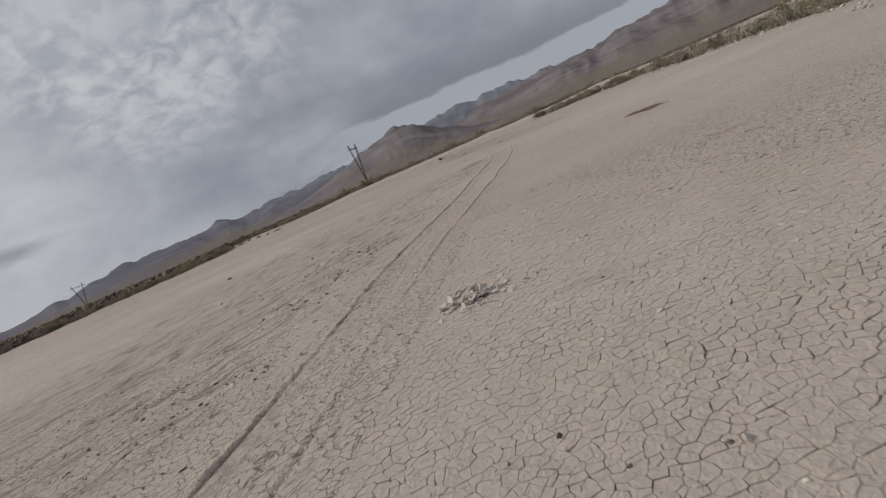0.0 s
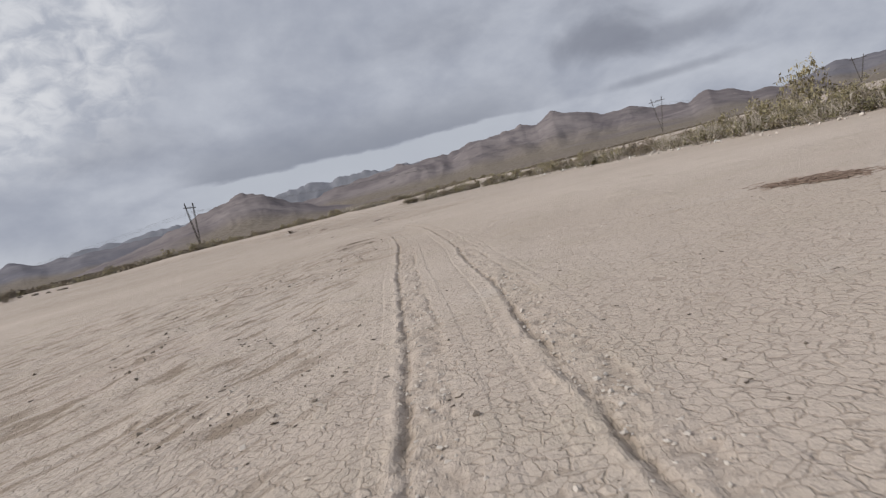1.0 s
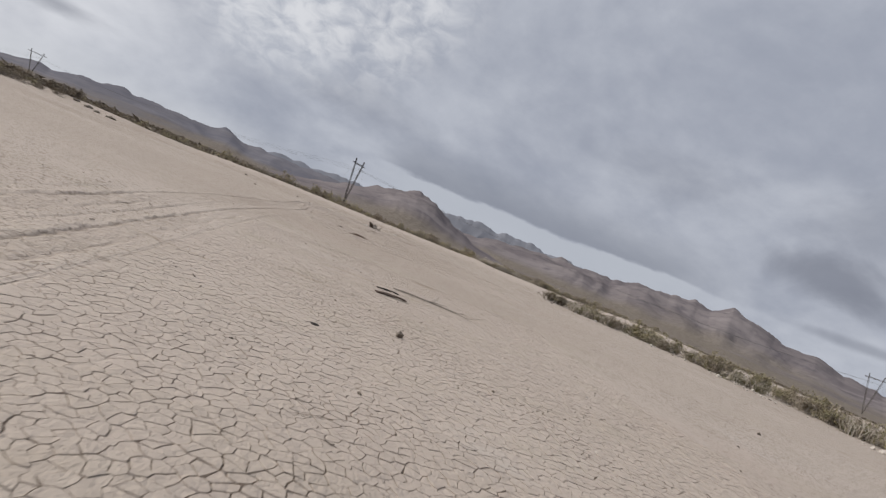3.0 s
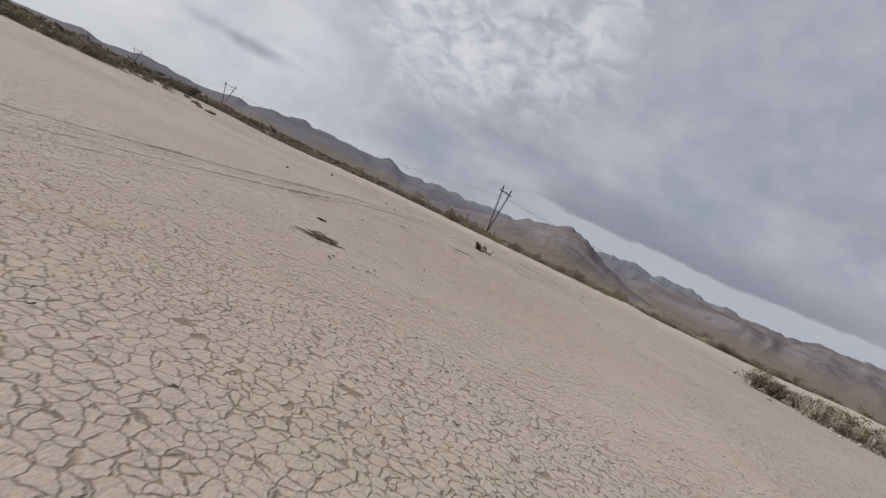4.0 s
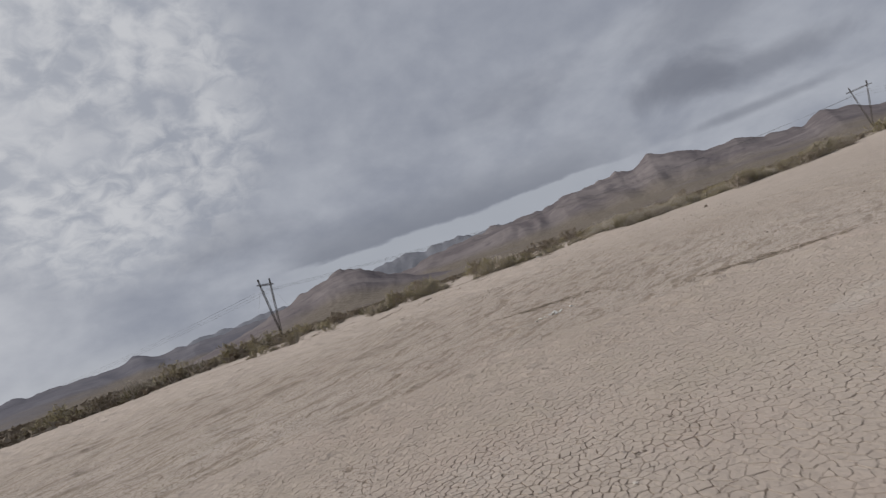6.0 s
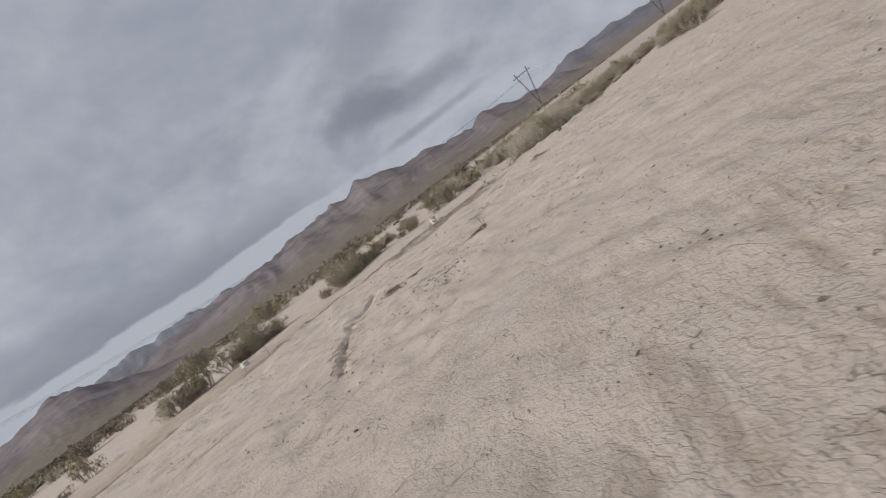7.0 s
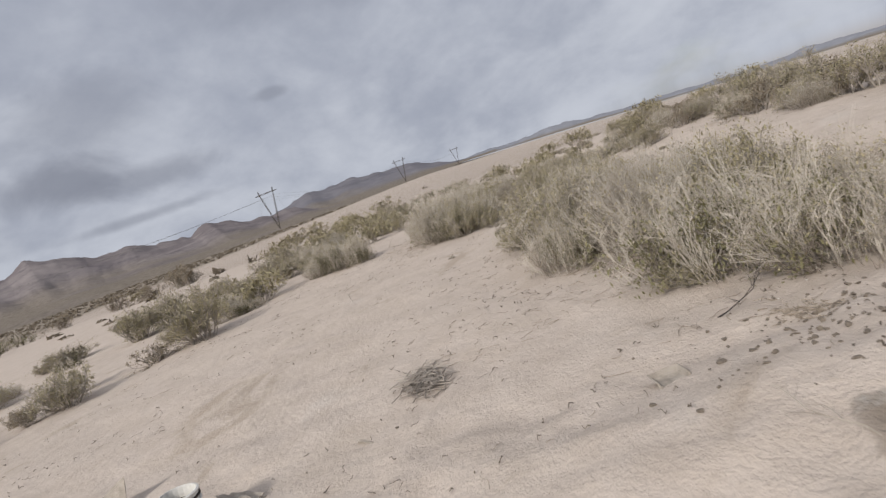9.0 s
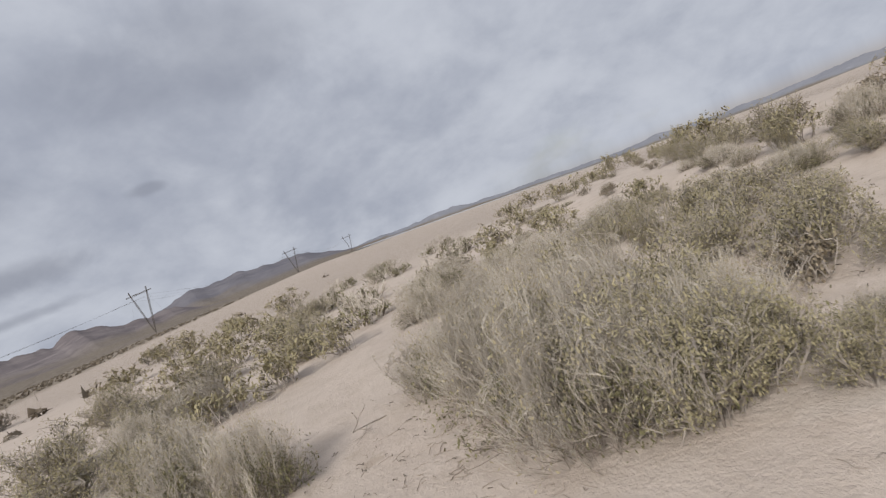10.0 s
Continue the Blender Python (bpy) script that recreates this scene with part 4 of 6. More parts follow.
for x, y, w, h in ((74.86, 159.28, 1.752, 1.265), (81.31, 158.6, 1.562, 1.171), (77.96, 164.19, 1.647, 1.235), (89.63, 172.71, 1.963, 1.309), (93.64, 168.2, 1.677, 1.153), (67.97, 158.41, 1.35, 1.061), (73.24, 165.09, 1.709, 1.282), (84.06, 163.37, 1.527, 1.12), (96.82, 178.09, 1.88, 1.327), (101.59, 172.58, 1.595, 1.063),
                   (93.51, 133.97, 1.273, 1.591), (93.04, 130.22, 1.065, 1.278), (65.18, 136.74, 1.16, 1.071), (68.12, 136.71, 1.006, 0.914), (58.06, 137.72, 0.824, 0.659), (72.7, 140.61, 1.19, 1.007), (60.82, 140.66, 0.731, 0.65), (120.01, 117.89, 2.216, 1.994), (122.65, 124.41, 1.985, 1.655), (102.78, 102.99, 2.162, 2.162), (63.86, 144.5, 1.066, 0.902)):
    grow("far_green", x, y, w, h)
for x, y, w in ((46.4, 132.9, 0.8), (48.2, 133.8, 0.75), (49.8, 134.2, 0.7), (51.2, 135.0, 0.8), (53.0, 134.4, 0.85), (54.6, 134.5, 0.75), (56.4, 135.6, 0.8), (58.4, 135.8, 0.85), (60.4, 136.9, 0.8), (62.2, 137.4, 0.8), (66.4, 137.4, 0.85), (52.0, 132.8, 0.9), (56.0, 133.0, 0.95)):
    grow(dice.choice(("brown", "dry", "green")), x, y, w)
# the shrubs along the far side of the wash, standing singly or in twos and threes
for x, y, w, h in ((14.5, 156.5, 0.9, 0.9), (17.6, 155.2, 1.0, 0.9), (20.6, 154.4, 0.8, 0.8), (24.5, 152.2, 0.85, 0.95), (26.2, 152.7, 1.0, 1.1), (27.6, 152.6, 0.8, 0.8), (29.2, 153.4, 0.9, 1.0), (30.3, 154.6, 1.0, 1.0), (31.2, 153.4, 0.7, 0.7), (34.0, 149.9, 0.8, 0.9),
                   (34.9, 151.1, 0.75, 1.0), (36.9, 152.1, 0.85, 1.1), (37.9, 153.2, 0.8, 0.9), (39.3, 152.9, 0.9, 0.9), (40.4, 153.5, 0.6, 0.6), (42.0, 151.6, 0.6, 0.6), (43.2, 152.5, 0.5, 0.45), (45.2, 150.4, 0.85, 0.8), (47.0, 151.6, 0.8, 0.75), (48.7, 151.0, 0.95, 0.9),
                   (50.4, 152.4, 0.8, 0.8), (44.4, 157.8, 0.8, 0.7), (49.5, 160.5, 0.9, 0.7), (41.0, 156.8, 0.7, 0.5)):
    grow(dice.choice(("green", "green", "far_green")), x, y, 1.2 * w, (1.4 if x < 33 else 1.2) * h * dice.uniform(0.85, 1.05))
    for _ in range(dice.choice((1, 2, 2))):
        grow(dice.choice(("green", "green", "brown", "dry")), x + dice.uniform(-1.3, 1.3), y + dice.uniform(-0.1, 1.2), w * dice.uniform(0.6, 0.9), h * dice.uniform(0.5, 0.8))
# scrub between the lake bed and the wash, thinning out to the east
for x, y, w, h in ((58.8, 138.7, 0.45, 0.5), (58.0, 138.2, 0.5, 0.6), (55.0, 138.2, 0.6, 0.45), (53.4, 137.8, 0.65, 0.55), (61.5, 135.9, 0.85, 0.55), (55.2, 136.6, 0.65, 0.65), (55.3, 135.9, 0.8, 0.55), (56.0, 134.4, 1.1, 0.9), (52.5, 135.3, 0.75, 0.8), (57.2, 136.9, 0.8, 0.8),
                   (62.0, 138.5, 0.75, 0.8), (60.2, 138.6, 0.7, 0.5), (49.2, 134.4, 0.8, 0.7), (47.6, 133.4, 0.9, 0.8), (50.6, 133.4, 0.95, 0.9), (46.2, 132.6, 0.9, 0.8), (53.4, 133.2, 1.0, 0.9), (44.6, 131.6, 0.9, 0.8), (51.6, 141.4, 0.8, 0.8), (50.9, 141.9, 0.6, 0.6),
                   (48.7, 142.7, 0.42, 0.42), (49.3, 142.2, 0.4, 0.35), (54.2, 141.2, 0.8, 0.7), (55.2, 140.4, 0.8, 0.65), (56.4, 140.9, 0.85, 0.6), (53.0, 142.0, 0.7, 0.7)):
    grow(dice.choice(("green", "dry", "green", "brown")), x, y, w, h)
for x, y, w, h in ((56.0, 139.2, 0.8, 0.6), (57.4, 139.8, 0.7, 0.55), (54.0, 140.0, 0.6, 0.45), (48.4, 141.1, 0.5, 0.5), (58.6, 142.5, 1.0, 0.75), (60.0, 141.7, 0.9, 0.7), (46.4, 140.4, 0.8, 0.85), (45.4, 139.6, 0.8, 0.9), (48.2, 134.6, 0.7, 0.6), (54.4, 133.6, 0.8, 0.7)):
    grow("dry", x, y, w, h)
for _ in range(70):
    u = dice.random()
    x, y = 47 + 33 * u + dice.uniform(-2, 2), 140.5 + 9 * (dice.random() - 0.5) * (0.5 + u)
    s = dice.uniform(0.22, 0.5)
    grow(dice.choice(("dry", "green", "brown")), x, y, s, s * dice.uniform(0.6, 1.0))
# the belt along the eastern shore
shore = smooth_line([(21.08, 27.95), (26.98, 35.83), (28.68, 41.93), (30.13, 49.59), (33.44, 61.14), (36.43, 71.11), (37.95, 79.92), (37.18, 87.72), (33.44, 93.41), (32.79, 98.9)], 6)
for n, (x, y) in enumerate(shore):
    for _ in range(4):
        s = dice.uniform(0.7, 1.25)
        grow(dice.choice(("brown", "far_green", "far_dry")), x + dice.uniform(0, 7), y + dice.uniform(-1.2, 1.2), s, s * dice.uniform(0.7, 1.05))
for x, y, w, h in ((34.99, 43.8, 1.778, 2.406), (36.92, 46.78, 1.587, 2.116), (32.88, 47.09, 1.311, 1.311), (39.43, 43.27, 1.641, 1.75)):
    grow("far_green", x, y, w, h)
# the belt along the western shore
shore = smooth_line([(-55.41, 95.92), (-34.37, 106.71), (-22.97, 117.54), (-21.19, 124.4), (-15.84, 141.76), (-9.14, 152.23), (-6.71, 162.6), (-1.15, 169.18)], 5)
for n, (x, y) in enumerate(shore):
    for _ in range(5):
        s = dice.uniform(0.9, 1.6)
        grow(dice.choice(("brown", "brown", "far_green")), x - dice.uniform(0, 12), y + dice.uniform(-2, 2), s, s * dice.uniform(0.7, 1.0))
# taller shrubs standing before the plain in the north
for _ in range(110):
    x = dice.uniform(-48, 88)
    y = 186 + dice.uniform(0, 22) + 4 * math.sin(x * 0.21)
    s = dice.uniform(1.1, 2.3)
    grow(dice.choice(("brown", "far_green", "brown", "far_dry")), x, y, s, s * dice.uniform(0.8, 1.2))
grow("far_green", 3.5, 183.94, 2.6, 2.2), grow("far_green", 15.34, 198.02, 2.2, 2.0), grow("far_green", 19.74, 194.07, 2.0, 1.8)


def far_scrub():
    """The brush of the plain, too far and too dense to count."""
    rng = random.Random(5)
    verts, faces = [], []

    def clump(x, y, wide, high):
        z = float(lie(x, y)) - 0.05
        for _ in range(11):
            a = rng.uniform(0, 6.283)
            r = wide * math.sqrt(rng.random())
            cx, cy, cz = x + r * math.cos(a), y + r * math.sin(a), z + high * rng.uniform(0.1, 0.85) * (1 - 0.5 * (r / wide) ** 2)
            for _ in range(2):
                n = len(verts)
                s = wide * rng.uniform(0.25, 0.5)
                for _ in range(3):
                    verts.append((cx + rng.gauss(0, s), cy + rng.gauss(0, s), max(z - 0.02, cz + rng.gauss(0, s * 0.7))))
                faces.append((n, n + 1, n + 2))
    count = 0
    while count < 9000:
        az_, r = rng.uniform(-80, 75), 75 + 675 * rng.random() ** 1.7
        x, y = 15 + r * math.sin(radians(az_)), 70 + r * math.cos(radians(az_))
        north = y > 149 + 40 * float(ease(x, -12, 6)) + 45 * float(ease(x, 6, 40)) + 0.3 * max(0, x - 60) + rng.uniform(-8, 5)
        west = -x - 27 + 0.22 * max(0, y - 122) - 0.9 * max(0, 120 - y) > rng.uniform(-3, 5)
        sparse = y > 170 and x < 150 and rng.random() < 0.05
        if not (north or west or sparse):
            continue
        s = rng.uniform(0.45, 1.1) * (0.7 + r / 520) * (0.7 if x > 35 else 1.6 if x < -20 else 1.3)
        clump(x, y, s, s * rng.uniform(0.7, 1.1))
        count += 1
    ob = mesh_object("brush", verts, faces, SCRUB)
    return tagged(ob, "brown desert brush covering the plain below the hills", "brush", kind="stuff")


far_scrub()

# ---- scrap and litter ----
RUST = plain("rusty_steel", (0.085, 0.06, 0.047), (0.16, 0.115, 0.09), 5.0, 0.8, 0.5, 0.25)
DULL_METAL = plain("dull_metal", (0.15, 0.127, 0.105), (0.28, 0.242, 0.205), 6.0, 0.7, 0.6, 0.2)
WHITE = plain("dirty_white", (0.55, 0.53, 0.49), (0.74, 0.725, 0.69), 5.0, 0.6)
DARK_CLOD = plain("dark_clod", (0.12, 0.098, 0.08), (0.20, 0.165, 0.13), 20.0)
CHAR = plain("charred_matter", (0.03, 0.027, 0.025), (0.075, 0.062, 0.054), 20.0)
PALE_CLOD = plain("pale_mud", (0.44, 0.39, 0.345), (0.58, 0.53, 0.475), 20.0)
FLAKE = plain("pale_flake", (0.50, 0.435, 0.375), (0.66, 0.595, 0.525), 20.0)
RED_TWIG = plain("reddish_twigs", (0.17, 0.118, 0.092), (0.28, 0.21, 0.165), 10.0)
GREY_WOOD = plain("grey_wood", (0.25, 0.215, 0.18), (0.40, 0.355, 0.305), 12.0)
WASHED = plain("washed_litter", (0.22, 0.18, 0.14), (0.34, 0.285, 0.225), 10.0)
ICO = [(0, 0, 1), (0, 0, -1)] + [(0.894 * math.cos(a), 0.894 * math.sin(a), 0.447) for a in (0, 1.2566, 2.5133, 3.7699, 5.0265)] + [(0.894 * math.cos(a), 0.894 * math.sin(a), -0.447) for a in (0.6283, 1.885, 3.1416, 4.3982, 5.6549)]
ICO_FACES = [(0, 2 + i, 2 + (i + 1) % 5) for i in range(5)] + [(1, 7 + (i + 1) % 5, 7 + i) for i in range(5)] + [(2 + i, 7 + i, 2 + (i + 1) % 5) for i in range(5)] + [(7 + i, 7 + (i + 1) % 5, 2 + (i + 1) % 5) for i in range(5)]


def lump(rng, r, tall=0.6, rough_=0.3):
    """An uneven clod on its foot."""
    a = rng.uniform(0, 6.283)
    sx, sy = rng.uniform(0.7, 1.3), rng.uniform(0.6, 1.0)
    out = []
    for x, y, z in ICO:
        g = 1 + rng.uniform(-rough_, rough_)
        u, v = x * sx * g, y * sy * g
        out.append((r * (u * math.cos(a) - v * math.sin(a)), r * (u * math.sin(a) + v * math.cos(a)), r * (z * g + 0.55) * tall))
    return out, list(ICO_FACES)


def chip(rng, r, thick):
    """A flat angular flake, tipped at random."""
    m = rng.choice((4, 5, 6))
    ring = []
    for i in range(m):
        a = 6.283 * (i + rng.uniform(-0.3, 0.3)) / m
        ring.append((r * rng.uniform(0.6, 1.1) * math.cos(a), r * rng.uniform(0.5, 1.0) * math.sin(a)))
    verts = [(x, y, -thick / 2) for x, y in ring] + [(x * 0.94, y * 0.94, thick / 2) for x, y in ring]
    faces = [tuple(range(m))[::-1], tuple(range(m, 2 * m))] + [(i, (i + 1) % m, m + (i + 1) % m, m + i) for i in range(m)]
    turn = pose(0, 0, thick * 0.5, rng.gauss(0, 22), rng.gauss(0, 22), rng.uniform(0, 360))
    return [tuple(turn @ Vector(v)) for v in verts], faces


def stick(rng, long, r, bow=0.15, lift=0.0):
    """A bent twig lying down."""
    a = rng.uniform(0, 6.283)
    d = np.array([math.cos(a), math.sin(a), 0.0])
    side = np.array([-d[1], d[0], 0.0])
    pts = [d * long * (i / 3 - 0.5) + side * long * bow * rng.uniform(-1, 1) * (i in (1, 2)) + np.array([0, 0, r + lift * rng.random()]) for i in range(4)]
    verts, faces = [], []
    strand(verts, faces, pts, r, r * 0.6)
    return verts, faces


def strew(name, label, category, mat, places, make, clustered=True):
    """Many small bits of one stuff, laid on the ground."""
    xy = np.array(places)
    zs = relief(xy[:, 0], xy[:, 1])[0]
    tuft = ripple(xy[:, 0], xy[:, 1], 0.9, 97, 4)
    verts, faces = [], []
    for (x, y), z, t in zip(places, zs, tuft):
        if clustered and t < -0.05:
            continue
        v, f = make()
        n = len(verts)
        verts += [(p[0] + x, p[1] + y, p[2] + float(z)) for p in v]
        faces += [tuple(q + n for q in g) for g in f]
    return tagged(mesh_object(name, verts, faces, mat), label, category, kind="stuff")


def along(rng, line, count, wide):
    pts = smooth_line(line, 6)
    out = []
    for _ in range(count):
        t = rng.random() * (len(pts) - 1.001)
        i = int(t)
        f = t - i
        out.append((pts[i][0] * (1 - f) + pts[i + 1][0] * f + rng.gauss(0, wide), pts[i][1] * (1 - f) + pts[i + 1][1] * f + rng.gauss(0, wide)))
    return out


def litter():
    rng = random.Random(301)
    lane = [(-0.17, 11.4), (0.47, 17.07), (2.76, 23.87), (5.12, 30.3), (8.92, 39.01), (12.7, 48.76), (14.8, 57.12), (16.78, 68.53), (17.35, 77.28), (16.55, 86.51), (16.51, 97.17), (17.79, 106.98)]
    bankside = [(rng.uniform(19, 38), rng.uniform(113, 138.6)) for _ in range(2600)]
    scarp = [(x, y) for x, y in SCARP if 19 < x < 35]
    flotsam = [(x + 0.15, y - abs(rng.gauss(0, 0.24))) for x, y in along(rng, scarp, 1500, 0.09)]
    stain = along(rng, DAMP, 900, 0.6)
    washbed = [(rng.uniform(26, 52), rng.uniform(139.5, 151)) for _ in range(650)]
    underbrush = [(rng.gauss(42, 2.4), rng.gauss(139.3, 1.2)) for _ in range(1300)] + [(rng.gauss(51, 1.6), rng.gauss(144.6, 1.0)) for _ in range(600)]
    stubs = [(rng.uniform(35, 53), rng.uniform(139, 150)) for _ in range(1700)]
    strew("plant_stub", "tiny dark plant stubs in the wash floor", "plant stubs", DARK_CLOD, stubs + [(rng.uniform(19, 37), rng.uniform(116, 138)) for _ in range(900)],
          lambda: stick(rng, rng.uniform(0.02, 0.09), rng.uniform(0.003, 0.007), 0.2, 0.03))
    gully = along(rng, SIDE_GULLY, 420, 0.2) + along(rng, GULLY, 240, 0.15)
    strew("dark_crumb", "dark crumbs of earth strewn over the sand", "earth crumbs", DARK_CLOD, bankside[:1300] + [(rng.uniform(19, 38), rng.uniform(114, 138.5)) for _ in range(4200)] + stain[:450] + along(rng, lane, 2600, 3.5) + washbed[:200] + flotsam[:500] + gully[:150],
          lambda: lump(rng, 0.005 + 0.014 * rng.random() ** 2.5, 0.5, 0.6) if rng.random() < 0.5 else stick(rng, rng.uniform(0.015, 0.06), rng.uniform(0.003, 0.007), 0.25, 0.01))
    left_side = [(x - abs(rng.gauss(0, 2.2)) - 0.5, y + 0.3) for x, y in along(rng, TRACK_L[:12], 2600, 0.4)]
    strew("crust_flake", "dark upturned flakes of mud crust", "mud flakes", DARK_CLOD, left_side[:1300], lambda: chip(rng, 0.012 + 0.04 * rng.random() ** 2, 0.006))
    strew("pale_flake", "pale upturned flakes of mud crust", "mud flakes", FLAKE, left_side[1300:] + [(rng.uniform(1.5, 6.5), rng.uniform(12, 24)) for _ in range(700)], lambda: chip(rng, 0.008 + 0.03 * rng.random() ** 2, 0.006))
    strew("bank_clod", "brown clods of earth along the bank edge", "clods", DARK_CLOD, flotsam[:420] + gully[:160] + stain[:260] + bankside[:500] + [(rng.gauss(24.6, 0.5), rng.gauss(129.8, 0.35)) for _ in range(160)] + [(rng.gauss(36.3, 0.55), rng.gauss(138.1, 0.45)) for _ in range(260)], lambda: lump(rng, 0.008 + 0.018 * rng.random() ** 2, 0.6, 0.65))
    strew("mud_crumb", "pale crumbs of dry mud on the ground", "mud crumbs", PALE_CLOD, bankside[1300:1900] + stain[450:700] + along(rng, lane, 900, 3.0) + along(rng, beside(TRACK_L[:12], 0.13), 1500, 0.12) + along(rng, beside(TRACK_R[:12], 0.13), 1500, 0.12) + along(rng, TRACK_L[18:], 500, 0.15) + along(rng, TRACK_R[18:], 500, 0.15) + flotsam[500:700] + gully[150:350],
          lambda: lump(rng, 0.005 + 0.014 * rng.random() ** 2, 0.6, 0.5))
    strew("small_twig", "small dry twigs and stalks strewn on sand", "twigs", WASHED, bankside[1900:] + flotsam[700:] + stain[700:] + washbed[200:] + underbrush + gully[350:] + along(rng, lane, 160, 4),
          lambda: stick(rng, rng.uniform(0.05, 0.26), rng.uniform(0.0018, 0.004), 0.15, 0.015))


litter()


def place(ob, x, y, turn=0.0, z=0.0, rx=0.0, ry=0.0):
    ob.matrix_basis = pose(x, y, rest(x, y) + z, rx, ry, turn)
    return ob


def sheet_metal(name, mat, wide, high, shape, thick=0.008, n=12, parent=None):
    """A bent sheet; shape maps 0..1, 0..1 to a place."""
    grid = [[Vector(shape(i / n, j / n)) for j in range(n + 1)] for i in range(n + 1)]
    verts, faces = [], []
    for side in (0, 1):
        for i in range(n + 1):
            for j in range(n + 1):
                du = grid[min(i + 1, n)][j] - grid[max(i - 1, 0)][j]
                dv = grid[i][min(j + 1, n)] - grid[i][max(j - 1, 0)]
                verts.append(tuple(grid[i][j] + du.cross(dv).normalized() * thick * (side - 0.5)))
    m = n + 1

    def at(side, i, j):
        return side * m * m + i * m + j
    for i in range(n):
        for j in range(n):
            faces.append((at(1, i, j), at(1, i + 1, j), at(1, i + 1, j + 1), at(1, i, j + 1)))
            faces.append((at(0, i, j), at(0, i, j + 1), at(0, i + 1, j + 1), at(0, i + 1, j)))
    for i in range(n):
        faces.append((at(0, i, 0), at(0, i + 1, 0), at(1, i + 1, 0), at(1, i, 0)))
        faces.append((at(0, i, n), at(1, i, n), at(1, i + 1, n), at(0, i + 1, n)))
        faces.append((at(0, 0, i), at(1, 0, i), at(1, 0, i + 1), at(0, 0, i + 1)))
        faces.append((at(0, n, i), at(0, n, i + 1), at(1, n, i + 1), at(1, n, i)))
    return mesh_object(name, verts, faces, mat, parent)


def box(x0, x1, y0, y1, z0, z1, skew=0.0):
    v = [(x + skew * z, y, z) for z in (z0, z1) for x, y in ((x0, y0), (x1, y0), (x1, y1), (x0, y1))]
    return v, [(3, 2, 1, 0), (4, 5, 6, 7), (0, 1, 5, 4), (1, 2, 6, 5), (2, 3, 7, 6), (3, 0, 4, 7)]


def crumple(u, v, seed, amount):
    p = (u * 2.6, v * 2.6, seed)
    return amount * (noise.noise(p) + 0.5 * noise.noise((u * 6, v * 6, seed + 3)))


def rusty_sheet(u, v):
    w = 0.30 + 0.16 * (1 - v) * u
    spike = 0.09 * max(0, v - 0.72) / 0.28 * max(0, 1 - u / 0.35)
    x = (u - 0.5) * w - 0.02 * v - spike + crumple(u, v, 1.0, 0.03) + 0.08 * (1 - v)
    top = 0.37 + 0.09 * math.sin(3.0 * min(1, u * 1.5)) - 0.10 * max(0, u - 0.6)
    return (x, 0.07 * math.sin(3.1 * u) - 0.10 * v + crumple(u, v, 2.0, 0.07), v * top + 0.02 * math.sin(9 * u) * v)


def curled_panel(u, v):
    x = (u - 0.5) * 0.74
    hump = math.sin(math.pi * min(1.0, 0.16 + 1.15 * u)) if u < 0.73 else 0.12 + 0.35 * (1 - u)
    horn = 0.30 * max(0, u - 0.88) / 0.12
    z = v * (0.40 * max(0.14, hump) ** 0.8 + horn)
    sag = 0.05 * (1 - v) * math.sin(3.1 * u)
    return (x + crumple(u, v, 5.0, 0.05) + 0.06 * v * (u > 0.9), 0.26 * (v - 0.4) - 0.10 * (1 - v) * u + crumple(u, v, 6.0, 0.10), max(0.0, z + sag + crumple(u, v, 7.0, 0.03) * (v > 0.05)))


tagged(place(sheet_metal("rusty_scrap", RUST, 1, 1, rusty_sheet), 17.86, 103.62, 6), "dark rusty bent sheet standing among scrap", "scrap metal")
tagged(place(sheet_metal("crumpled_panel", DULL_METAL, 1, 1, curled_panel, 0.008, 18), 18.42, 103.95, 8), "grey-brown crumpled metal panel with a curled corner", "scrap metal")


def grille():
    top = new("slatted_grille")
    for y in (-0.15, 0.15):
        part("rail", box(-0.34, 0.34, y - 0.018, y + 0.018, 0.0, 0.03), WHITE, top)
    for i in range(8):
        x = -0.31 + i * 0.088
        part("slat", box(x - 0.014, x + 0.014, -0.15, 0.15, 0.012, 0.036), GREY_WOOD if i % 3 == 1 else WHITE, top)
    return tagged(top, "pale slatted grille lying flat on the mud", "grille")


place(grille(), 17.42, 103.62, 24, 0.01, 2, -5)
place(tagged(sheet_metal("torn_flap", RUST, 1, 1, lambda u, v: ((u - 0.5) * 0.6, (v - 0.5) * 0.3, 0.03 + 0.05 * u * v + crumple(u, v, 9.0, 0.03))), "torn rusty flap lying beside bent scrap", "scrap metal"), 17.95, 104.02, -12)


